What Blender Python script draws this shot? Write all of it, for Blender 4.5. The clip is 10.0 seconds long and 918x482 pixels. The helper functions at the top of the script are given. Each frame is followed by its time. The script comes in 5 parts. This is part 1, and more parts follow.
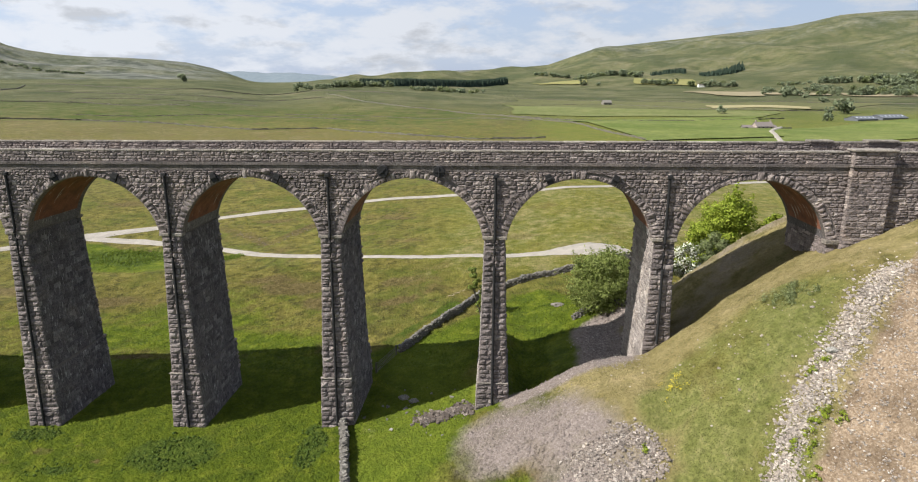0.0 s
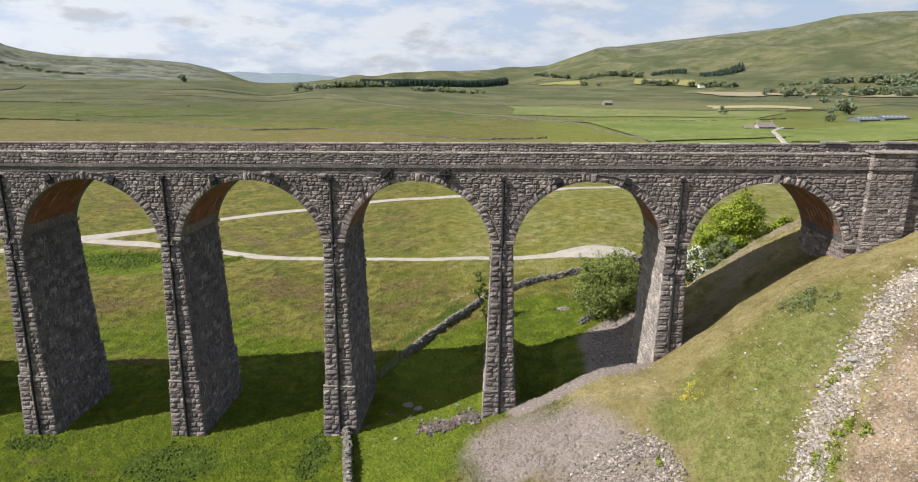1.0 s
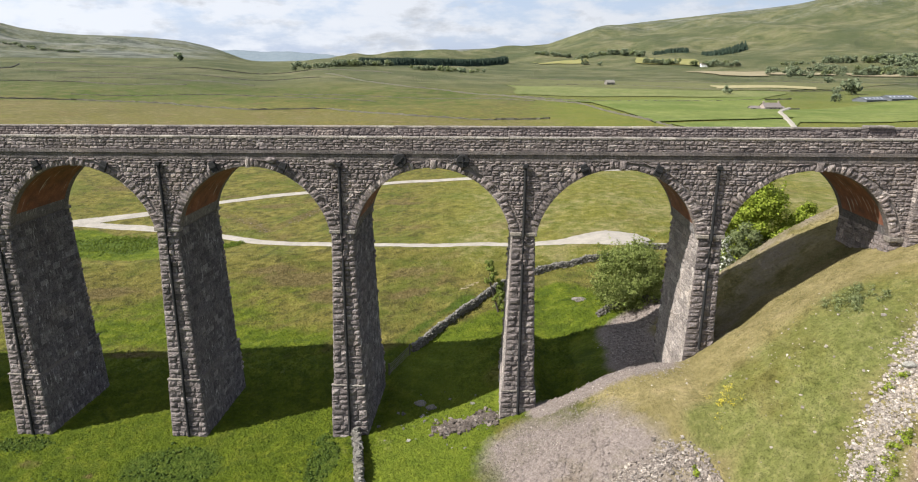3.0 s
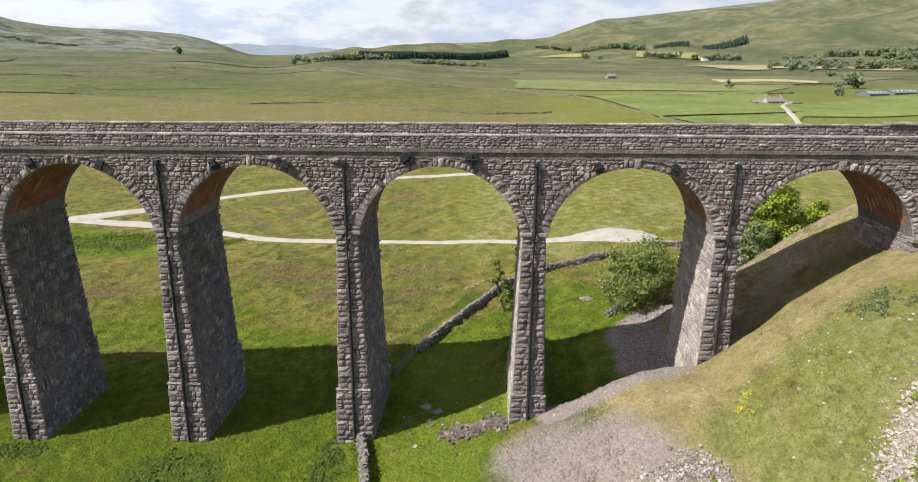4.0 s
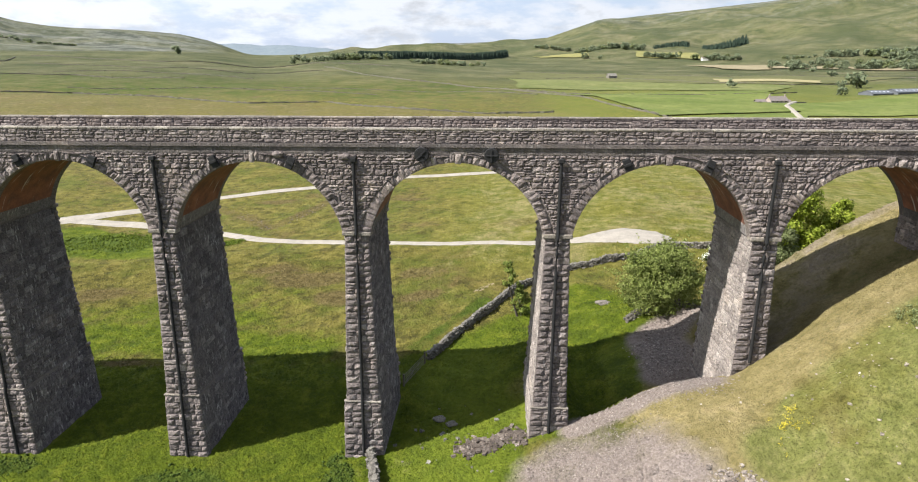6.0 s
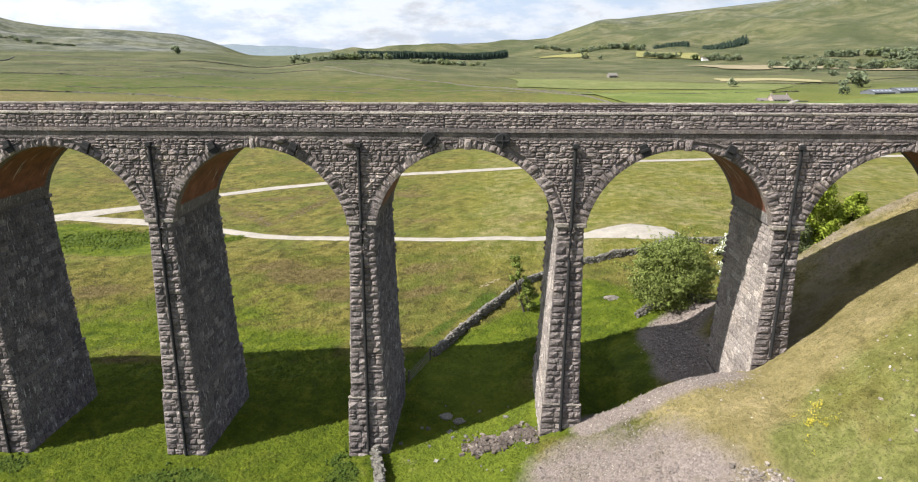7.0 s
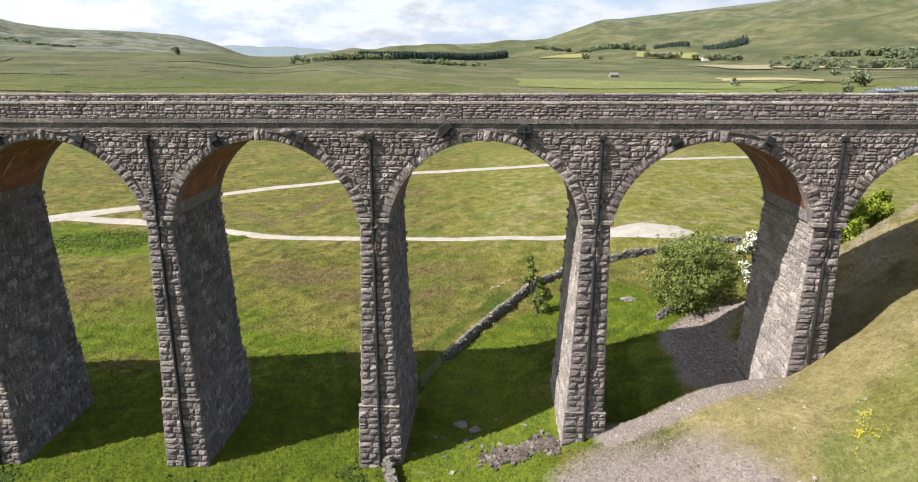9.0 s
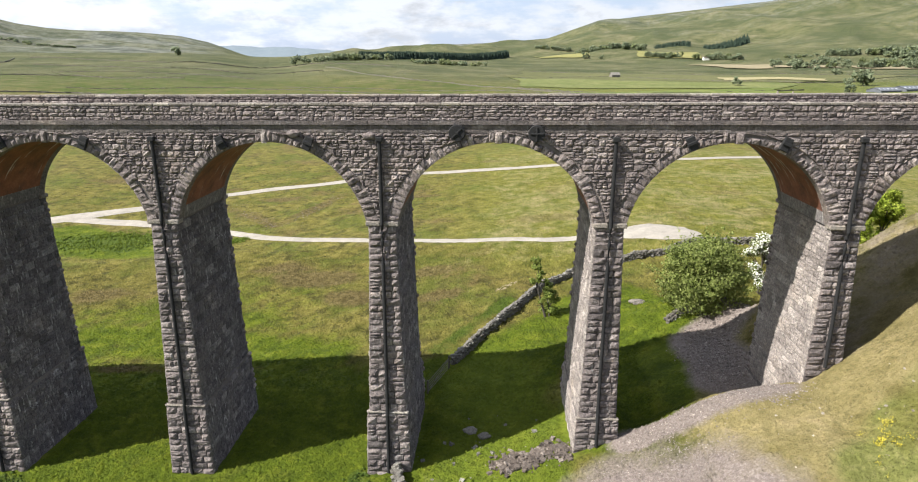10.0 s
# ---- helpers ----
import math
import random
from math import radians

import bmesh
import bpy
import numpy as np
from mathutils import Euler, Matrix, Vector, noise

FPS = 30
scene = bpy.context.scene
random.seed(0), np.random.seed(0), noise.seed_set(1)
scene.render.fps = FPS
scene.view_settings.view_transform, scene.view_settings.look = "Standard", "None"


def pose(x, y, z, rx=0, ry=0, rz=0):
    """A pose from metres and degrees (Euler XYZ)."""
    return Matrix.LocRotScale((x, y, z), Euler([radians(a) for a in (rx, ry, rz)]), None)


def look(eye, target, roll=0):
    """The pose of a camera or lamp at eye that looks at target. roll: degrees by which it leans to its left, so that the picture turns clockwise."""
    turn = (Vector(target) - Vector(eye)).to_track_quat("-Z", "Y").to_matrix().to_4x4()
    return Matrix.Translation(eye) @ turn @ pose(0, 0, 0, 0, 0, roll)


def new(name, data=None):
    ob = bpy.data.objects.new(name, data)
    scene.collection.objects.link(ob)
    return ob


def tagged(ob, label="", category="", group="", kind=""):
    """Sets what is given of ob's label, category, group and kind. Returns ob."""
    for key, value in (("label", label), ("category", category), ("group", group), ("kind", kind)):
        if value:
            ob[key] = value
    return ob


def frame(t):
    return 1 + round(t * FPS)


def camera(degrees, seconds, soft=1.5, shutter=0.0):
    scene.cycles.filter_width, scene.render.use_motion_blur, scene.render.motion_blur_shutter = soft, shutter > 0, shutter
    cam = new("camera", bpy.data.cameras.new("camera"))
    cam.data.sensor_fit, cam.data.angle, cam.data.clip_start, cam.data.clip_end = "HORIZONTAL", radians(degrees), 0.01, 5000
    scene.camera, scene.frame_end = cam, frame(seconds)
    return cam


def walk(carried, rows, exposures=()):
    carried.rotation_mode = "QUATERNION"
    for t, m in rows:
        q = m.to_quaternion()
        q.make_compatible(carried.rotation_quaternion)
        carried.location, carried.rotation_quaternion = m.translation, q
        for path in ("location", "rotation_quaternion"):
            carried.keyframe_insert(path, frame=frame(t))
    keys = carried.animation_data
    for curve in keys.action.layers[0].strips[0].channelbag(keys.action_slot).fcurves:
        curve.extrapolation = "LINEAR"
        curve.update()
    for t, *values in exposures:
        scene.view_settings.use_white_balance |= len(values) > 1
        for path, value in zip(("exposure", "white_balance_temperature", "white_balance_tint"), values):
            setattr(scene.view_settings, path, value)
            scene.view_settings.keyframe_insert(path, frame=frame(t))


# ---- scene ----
cam = camera(72.0, 10.0, 1.1)
PATH = [
    (0, (31.492, -57.879, 35.284), (31.376, -55.945, 34.789), 0.2),
    (0.5, (31.221, -57.068, 35.247), (31.105, -55.134, 34.752), 0.2),
    (1, (30.791, -56.26, 35.245), (30.675, -54.325, 34.751), 0.2),
    (1.5, (30.366, -55.317, 35.244), (30.251, -53.383, 34.749), 0.2),
    (2, (29.895, -54.328, 35.235), (29.78, -52.394, 34.738), 0.3),
    (2.5, (29.398, -53.373, 35.215), (29.285, -51.447, 34.689), 0.3),
    (4, (28.069, -50.654, 35.286), (27.959, -48.741, 34.714), 0.3),
    (4.5, (27.689, -49.848, 35.23), (27.579, -47.935, 34.658), 0.3),
    (5, (27.262, -49.013, 35.106), (27.153, -47.1, 34.535), 0.2),
    (5.5, (26.832, -48.167, 34.875), (26.724, -46.253, 34.303), 0.3),
    (7, (25.613, -45.748, 33.026), (25.507, -43.834, 32.457), 0.3),
    (7.5, (25.236, -45.011, 32.41), (25.13, -43.097, 31.841), 0.3),
    (8, (24.876, -44.277, 32.115), (24.769, -42.362, 31.547), 0.2),
    (8.5, (24.526, -43.652, 32.064), (24.42, -41.737, 31.496), 0.2),
    (9, (24.171, -43.095, 32.05), (24.065, -41.18, 31.483), 0.2),
    (9.5, (23.771, -42.6, 32.047), (23.665, -40.685, 31.48), 0.2),
    (10, (23.444, -42.289, 32.05), (23.336, -40.374, 31.483), 0.1),
]
EXPOSURES = [(0.0, 0.60), (2.5, 0.70), (4.5, 0.85), (7.5, 0.93), (10.0, 0.95)]
walk(cam, [(t, look(eye, aim, roll)) for t, eye, aim, roll in PATH], EXPOSURES)

# ---- light ----
SUN_WAY = Vector((0.653, 0.271, -0.707))
world = bpy.data.worlds.new("sky")
scene.world = world
world.use_nodes = True


def calc(n, l, op, a, b=0.0, c=0.0):
    x = n.new("ShaderNodeMath")
    x.operation = op
    for sock, v in zip(x.inputs, (a, b, c)):
        if isinstance(v, (int, float)):
            sock.default_value = v
        else:
            l.new(v, sock)
    return x.outputs[0]


def sky_nodes(tree):
    n, l = tree.nodes, tree.links
    n.clear()
    out, back = n.new("ShaderNodeOutputWorld"), n.new("ShaderNodeBackground")
    sky = n.new("ShaderNodeTexSky")
    sky.sky_type, sky.sun_disc = "NISHITA", False
    sky.sun_elevation, sky.sun_rotation = radians(45), radians(247.5)
    sky.air_density, sky.dust_density, sky.altitude = 1.0, 1.5, 300
    # broken cloud, flattened towards the horizon
    tex, sep = n.new("ShaderNodeTexCoord"), n.new("ShaderNodeSeparateXYZ")
    l.new(tex.outputs["Generated"], sep.inputs[0])
    up = n.new("ShaderNodeMath"); up.operation = "MAXIMUM"; up.inputs[1].default_value = 0.0
    l.new(sep.outputs[2], up.inputs[0])
    add = n.new("ShaderNodeMath"); add.operation = "ADD"; add.inputs[1].default_value = 0.16
    l.new(up.outputs[0], add.inputs[0])
    over = []
    for i in (0, 1):
        d = n.new("ShaderNodeMath"); d.operation = "DIVIDE"
        l.new(sep.outputs[i], d.inputs[0]); l.new(add.outputs[0], d.inputs[1])
        over.append(d)
    com = n.new("ShaderNodeCombineXYZ")
    l.new(over[0].outputs[0], com.inputs[0]); l.new(over[1].outputs[0], com.inputs[1])
    big, fine = n.new("ShaderNodeTexNoise"), n.new("ShaderNodeTexNoise")
    for t, s, d, r in ((big, 0.95, 10, 0.60), (fine, 0.23, 4, 0.5)):
        t.inputs["Scale"].default_value, t.inputs["Detail"].default_value, t.inputs["Roughness"].default_value = s, d, r
        l.new(com.outputs[0], t.inputs["Vector"])
    mask = n.new("ShaderNodeMapRange"); mask.interpolation_type = "SMOOTHSTEP"
    mask.inputs["From Min"].default_value, mask.inputs["From Max"].default_value = 0.43, 0.57
    # thicker cloud and a brighter sky on the sun's side
    heap, puff = n.new("ShaderNodeCombineXYZ"), n.new("ShaderNodeTexNoise")
    for i, k in enumerate((1.0, 1.0, 2.7)):
        l.new(calc(n, l, "MULTIPLY", sep.outputs[i], k), heap.inputs[i])
    puff.inputs["Scale"].default_value, puff.inputs["Detail"].default_value, puff.inputs["Roughness"].default_value = 8.5, 10, 0.62
    l.new(heap.outputs[0], puff.inputs["Vector"])
    cloud = calc(n, l, "MULTIPLY_ADD", puff.outputs[0], 0.62, calc(n, l, "MULTIPLY", big.outputs[0], 0.38))
    tilt = calc(n, l, "MULTIPLY_ADD", sep.outputs[0], -0.10, cloud)
    l.new(tilt, mask.inputs["Value"])
    body = n.new("ShaderNodeMapRange")
    body.inputs["From Min"].default_value, body.inputs["From Max"].default_value = 0.52, 0.70
    body.inputs["To Min"].default_value, body.inputs["To Max"].default_value = 1.05, 0.78
    above, lit = n.new("ShaderNodeVectorMath"), n.new("ShaderNodeTexNoise")
    above.inputs[1].default_value = (-0.02, 0.0, 0.055)
    l.new(heap.outputs[0], above.inputs[0]); l.new(above.outputs[0], lit.inputs["Vector"])
    for key in ("Scale", "Detail", "Roughness"):
        lit.inputs[key].default_value = puff.inputs[key].default_value
    # sunlit tops, grey undersides
    l.new(calc(n, l, "MULTIPLY_ADD", calc(n, l, "SUBTRACT", lit.outputs[0], puff.outputs[0]), 1.3, cloud), body.inputs["Value"])
    white = n.new("ShaderNodeMix"); white.data_type = "RGBA"; white.blend_type = "MULTIPLY"
    white.inputs[0].default_value = 1.0
    white.inputs[6].default_value = (6.9, 7.25, 7.9, 1)
    l.new(body.outputs[0], white.inputs[7])
    haze = n.new("ShaderNodeMix"); haze.data_type = "RGBA"; haze.inputs[0].default_value = 0.65
    haze.inputs[7].default_value = (5.9, 7.0, 9.4, 1)
    l.new(sky.outputs[0], haze.inputs[6])
    mix = n.new("ShaderNodeMix"); mix.data_type = "RGBA"
    l.new(mask.outputs[0], mix.inputs[0]); l.new(haze.outputs[2], mix.inputs[6]); l.new(white.outputs[2], mix.inputs[7])
    glow = n.new("ShaderNodeMix"); glow.data_type = "RGBA"; glow.blend_type = "MULTIPLY"; glow.inputs[0].default_value = 1.0
    l.new(mix.outputs[2], glow.inputs[6]); l.new(calc(n, l, "MULTIPLY_ADD", sep.outputs[0], -0.20, 1.0), glow.inputs[7])
    l.new(glow.outputs[2], back.inputs["Color"])
    back.inputs["Strength"].default_value = 0.066
    l.new(back.outputs[0], out.inputs[0])


sky_nodes(world.node_tree)
sun = new("sun", bpy.data.lights.new("sun", "SUN"))
sun.data.energy, sun.data.angle, sun.data.color = 5.5, radians(0.6), (1.0, 0.96, 0.89)
sun.matrix_world = look((0, 0, 60), Vector((0, 0, 60)) + SUN_WAY)


# ---- materials ----
def material(name):
    m = bpy.data.materials.new(name)
    m.use_nodes = True
    t = m.node_tree
    return m, t.nodes, t.links, t.nodes["Principled BSDF"]


def noise_tex(n, l, vec, scale, detail=4, rough=0.55):
    t = n.new("ShaderNodeTexNoise")
    t.inputs["Scale"].default_value, t.inputs["Detail"].default_value, t.inputs["Roughness"].default_value = scale, detail, rough
    if vec is not None:
        l.new(vec, t.inputs["Vector"])
    return t.outputs[0]


def ramp(n, l, fac, stops):
    r = n.new("ShaderNodeValToRGB")
    e = r.color_ramp.elements
    while len(e) < len(stops):
        e.new(0.5)
    for k, (p, c) in zip(e, stops):
        k.position, k.color = p, (*c, 1) if len(c) == 3 else c
    l.new(fac, r.inputs[0])
    return r.outputs[0]


def blend(n, l, fac, a, b, mode="MIX"):
    x = n.new("ShaderNodeMix")
    x.data_type, x.blend_type = "RGBA", mode
    for sock, v in ((x.inputs[0], fac), (x.inputs[6], a), (x.inputs[7], b)):
        if isinstance(v, (int, float)):
            sock.default_value = v
        elif isinstance(v, tuple):
            sock.default_value = (*v, 1)
        else:
            l.new(v, sock)
    return x.outputs[2]


def place(n):
    return n.new("ShaderNodeNewGeometry").outputs["Position"]


def relief(n, l, bsdf, fac, strength, dist):
    b = n.new("ShaderNodeBump")
    b.inputs["Strength"].default_value, b.inputs["Distance"].default_value = strength, dist
    l.new(fac, b.inputs["Height"])
    l.new(b.outputs[0], bsdf.inputs["Normal"])


def stone_material(name, dark, mid, light, grain=5.5, stain=0.5, streaks=0.35):
    """Weathered gritstone: every block has a tone of its own, with stains over several blocks and a rough hewn grain."""
    m, n, l, bsdf = material(name)
    p = place(n)
    geo, obi = n.new("ShaderNodeNewGeometry"), n.new("ShaderNodeObjectInfo")
    own = calc(n, l, "FRACT", calc(n, l, "ADD", geo.outputs["Random Per Island"], obi.outputs["Random"]))
    tone = ramp(n, l, own, [(0.0, dark), (0.45, mid), (0.8, mid), (1.0, light)])
    fine = noise_tex(n, l, p, grain, 9, 0.78)
    tone = blend(n, l, 0.6, tone, ramp(n, l, fine, [(0.36, (0.18, 0.17, 0.18)), (0.50, (0.95, 0.95, 0.95)), (0.64, (2.1, 2.0, 1.9))]), "MULTIPLY")
    wide = noise_tex(n, l, p, 0.35, 5, 0.6)
    tone = blend(n, l, stain, tone, ramp(n, l, wide, [(0.3, (0.55, 0.55, 0.6)), (0.55, (1, 1, 1)), (0.75, (1.2, 1.1, 0.95))]), "MULTIPLY")
    lichen = noise_tex(n, l, p, 2.3, 6, 0.7)
    tone = blend(n, l, calc(n, l, "MULTIPLY", ramp(n, l, lichen, [(0.62, (0, 0, 0)), (0.74, (1, 1, 1))]), 0.55), tone, (0.40, 0.375, 0.34))
    # pale lime that has run down the face
    sep, com = n.new("ShaderNodeSeparateXYZ"), n.new("ShaderNodeCombineXYZ")
    l.new(p, sep.inputs[0])
    for i, f in enumerate((5.5, 5.5, 1.1)):
        l.new(calc(n, l, "MULTIPLY", sep.outputs[i], f), com.inputs[i])
    run = ramp(n, l, noise_tex(n, l, com.outputs[0], 1.0, 3, 0.5), [(0.57, (0, 0, 0)), (0.70, (1, 1, 1))])
    wet = ramp(n, l, noise_tex(n, l, p, 0.5, 4, 0.65), [(0.42, (0.12, 0.12, 0.12)), (0.62, (1, 1, 1))])
    tone = blend(n, l, calc(n, l, "MULTIPLY", calc(n, l, "MULTIPLY", run, wet), streaks), tone, (0.44, 0.425, 0.41))
    l.new(tone, bsdf.inputs["Base Color"])
    bsdf.inputs["Roughness"].default_value = 0.9
    relief(n, l, bsdf, calc(n, l, "ADD", fine, calc(n, l, "MULTIPLY", lichen, 0.7)), 1.0, 0.10)
    return m


def plain_material(name, colour, rough=0.8, scale=3.0, vary=0.35, metal=0.0, bump=0.0):
    m, n, l, bsdf = material(name)
    p = place(n)
    a = noise_tex(n, l, p, scale, 5, 0.6)
    b = noise_tex(n, l, p, scale * 7, 4, 0.6)
    c = blend(n, l, 1.0, colour, ramp(n, l, calc(n, l, "MULTIPLY_ADD", b, 0.4, calc(n, l, "MULTIPLY", a, 0.6)), [(0.3, (1 - vary,) * 3), (0.7, (1 + vary,) * 3)]), "MULTIPLY")
    l.new(c, bsdf.inputs["Base Color"])
    bsdf.inputs["Roughness"].default_value, bsdf.inputs["Metallic"].default_value = rough, metal
    if bump:
        relief(n, l, bsdf, b, 0.7, bump)
    return m


STONE = stone_material("gritstone", (0.102, 0.085, 0.081), (0.188, 0.157, 0.148), (0.325, 0.279, 0.257), streaks=0.3)
PIERSTONE = stone_material("pier_gritstone", (0.085, 0.072, 0.070), (0.160, 0.135, 0.129), (0.285, 0.247, 0.230), streaks=0.4)
# gritstone with lime streaks, its tones darkened to carry the side's shade
LIMED_SHADED = stone_material("lime_streaked_shaded_gritstone", (0.062, 0.056, 0.058), (0.112, 0.101, 0.103), (0.20, 0.185, 0.183), streaks=0.95)
# the same gritstone made paler: sunlight is put into the colour
SUNLIT_SIDE = stone_material("sunlit_side_gritstone", (0.178, 0.155, 0.144), (0.262, 0.231, 0.213), (0.37, 0.333, 0.305), streaks=0.3)
DRESSED = stone_material("dressed_gritstone", (0.088, 0.075, 0.071), (0.122, 0.104, 0.098), (0.165, 0.142, 0.132), 6.0, 0.8)
COPING = stone_material("coping_gritstone", (0.15, 0.132, 0.114), (0.225, 0.20, 0.172), (0.34, 0.31, 0.265), 6.0, 0.6)
WALLSTONE = stone_material("field_wall_stone", (0.105, 0.096, 0.085), (0.165, 0.155, 0.135), (0.29, 0.28, 0.25), 8.0, 0.3, 0.0)
DARKROCK = stone_material("dark_broken_rock", (0.060, 0.047, 0.038), (0.118, 0.096, 0.082), (0.25, 0.215, 0.188), 7.0, 0.3, 0.0)
RUBBLE = stone_material("pale_rubble_stone", (0.19, 0.162, 0.136), (0.34, 0.298, 0.258), (0.57, 0.52, 0.465), 7.0, 0.3, 0.0)
CHIPS = stone_material("grey_chippings", (0.14, 0.117, 0.104), (0.215, 0.184, 0.166), (0.35, 0.31, 0.28), 7.0, 0.3, 0.0)
SCREE = stone_material("pinkish_scree", (0.15, 0.125, 0.108), (0.26, 0.224, 0.196), (0.46, 0.41, 0.365), 7.0, 0.3, 0.0)
FARSTONE = plain_material("far_field_wall", (0.098, 0.090, 0.066), 0.9, 0.2, 0.4)
MORTAR = plain_material("mortar", (0.118, 0.103, 0.097), 0.95, 1.5, 0.4)
IRON = plain_material("blackened_iron", (0.010, 0.010, 0.011), 0.9, 4.0, 0.4)
BALLAST = plain_material("ballast", (0.17, 0.15, 0.13), 0.95, 6.0, 0.5, 0.0, 0.03)
TRACK = plain_material("limestone_track", (0.262, 0.238, 0.204), 0.95, 0.5, 0.30, 0.0, 0.03)


def brick_material():
    m, n, l, bsdf = material("soffit_brick")
    p = place(n)
    sep = n.new("ShaderNodeSeparateXYZ")
    l.new(p, sep.inputs[0])
    fine = noise_tex(n, l, p, 9, 4)
    base = ramp(n, l, noise_tex(n, l, p, 0.9, 5, 0.6), [(0.3, (0.10, 0.042, 0.028)), (0.55, (0.21, 0.075, 0.04)), (0.75, (0.27, 0.115, 0.065))])
    base = blend(n, l, 0.5, base, ramp(n, l, fine, [(0.3, (0.5, 0.5, 0.5)), (0.7, (1.2, 1.2, 1.2))]), "MULTIPLY")
    # lime that has run down the vault in narrow lines
    com = n.new("ShaderNodeCombineXYZ")
    l.new(calc(n, l, "MULTIPLY", sep.outputs[1], 1.5), com.inputs[1])
    l.new(calc(n, l, "MULTIPLY", sep.outputs[0], 0.10), com.inputs[0])
    l.new(calc(n, l, "MULTIPLY", sep.outputs[2], 0.10), com.inputs[2])
    run = noise_tex(n, l, com.outputs[0], 2.2, 3, 0.5)
    gaps = noise_tex(n, l, p, 0.8, 3)
    streak = calc(n, l, "MULTIPLY", ramp(n, l, run, [(0.60, (0, 0, 0)), (0.66, (1, 1, 1))]), ramp(n, l, gaps, [(0.45, (0, 0, 0)), (0.58, (0.8, 0.8, 0.8))]))
    base = blend(n, l, streak, base, (0.5, 0.44, 0.38))
    l.new(base, bsdf.inputs["Base Color"])
    bsdf.inputs["Roughness"].default_value = 0.9
    relief(n, l, bsdf, fine, 0.5, 0.02)
    return m


BRICK = brick_material()


def ground_material():
    m, n, l, bsdf = material("moorland")
    p = place(n)
    cover = n.new("ShaderNodeAttribute"); cover.attribute_name = "cover"
    more = n.new("ShaderNodeAttribute"); more.attribute_name = "more"
    c, k = n.new("ShaderNodeSeparateColor"), n.new("ShaderNodeSeparateColor")
    l.new(cover.outputs["Color"], c.inputs[0]); l.new(more.outputs["Color"], k.inputs[0])
    herb = n.new("ShaderNodeAttribute"); herb.attribute_name = "herb"
    h = n.new("ShaderNodeSeparateColor")
    l.new(herb.outputs["Color"], h.inputs[0])
    tuft = noise_tex(n, l, p, 2.6, 7, 0.8)
    clump = noise_tex(n, l, p, 0.45, 6, 0.65)
    patch = noise_tex(n, l, p, 0.085, 7, 0.66)
    vast = noise_tex(n, l, p, 0.006, 8, 0.62)
    moor = ramp(n, l, clump, [(0.30, (0.060, 0.056, 0.014)), (0.45, (0.110, 0.101, 0.024)), (0.58, (0.152, 0.134, 0.036)), (0.75, (0.212, 0.178, 0.062))])
    moor = blend(n, l, calc(n, l, "MULTIPLY", ramp(n, l, patch, [(0.45, (0, 0, 0)), (0.58, (1, 1, 1))]), 0.75), moor, blend(n, l, clump, (0.040, 0.056, 0.008), (0.110, 0.126, 0.024)))
    moor = blend(n, l, calc(n, l, "MULTIPLY", ramp(n, l, noise_tex(n, l, p, 0.075, 7, 0.68), [(0.54, (0, 0, 0)), (0.66, (1, 1, 1))]), 0.8), moor, blend(n, l, clump, (0.085, 0.060, 0.026), (0.150, 0.108, 0.050)))
    rush = ramp(n, l, noise_tex(n, l, p, 0.42, 7, 0.72), [(0.51, (0, 0, 0)), (0.60, (1, 1, 1))])
    rush = calc(n, l, "MULTIPLY", rush, calc(n, l, "MULTIPLY", calc(n, l, "MULTIPLY_ADD", k.outputs["Green"], -0.8, 0.8), calc(n, l, "MAXIMUM", calc(n, l, "MULTIPLY_ADD", k.outputs["Blue"], -2.8, 1.0), 0.0)))
    moor = blend(n, l, rush, moor, (0.050, 0.046, 0.014))
    mid = noise_tex(n, l, p, 0.018, 10, 0.72)
    # fell grass, its colours greyed and blued to carry the haze of distance
    hazed_bent = ramp(n, l, mid, [(0.38, (0.042, 0.056, 0.032)), (0.46, (0.085, 0.096, 0.052)), (0.54, (0.124, 0.124, 0.076)), (0.64, (0.165, 0.150, 0.102))])
    moor = blend(n, l, calc(n, l, "MULTIPLY", k.outputs["Green"], 0.75), moor, hazed_bent)
    moor = blend(n, l, calc(n, l, "MULTIPLY", ramp(n, l, vast, [(0.44, (0, 0, 0)), (0.60, (1, 1, 1))]), calc(n, l, "MULTIPLY", k.outputs["Green"], 0.85)), moor, (0.055, 0.068, 0.030))
    # peat hags and rushy flushes, drawn out along the slope
    flat = n.new("ShaderNodeVectorMath"); flat.operation = "MULTIPLY"; flat.inputs[1].default_value = (0.018, 0.06, 0.05)
    l.new(p, flat.inputs[0])
    hag = ramp(n, l, noise_tex(n, l, flat.outputs[0], 1.0, 9, 0.7), [(0.55, (0, 0, 0)), (0.66, (1, 1, 1))])
    far_on = ramp(n, l, k.outputs["Green"], [(0.02, (0, 0, 0)), (0.25, (0.7, 0.7, 0.7))])
    moor = blend(n, l, calc(n, l, "MULTIPLY", hag, far_on), moor, (0.048, 0.056, 0.024))
    lush = ramp(n, l, clump, [(0.28, (0.036, 0.056, 0.004)), (0.5, (0.074, 0.101, 0.007)), (0.72, (0.132, 0.150, 0.016))])
    lush = blend(n, l, calc(n, l, "MULTIPLY", rush, 0.65), lush, (0.030, 0.050, 0.006))
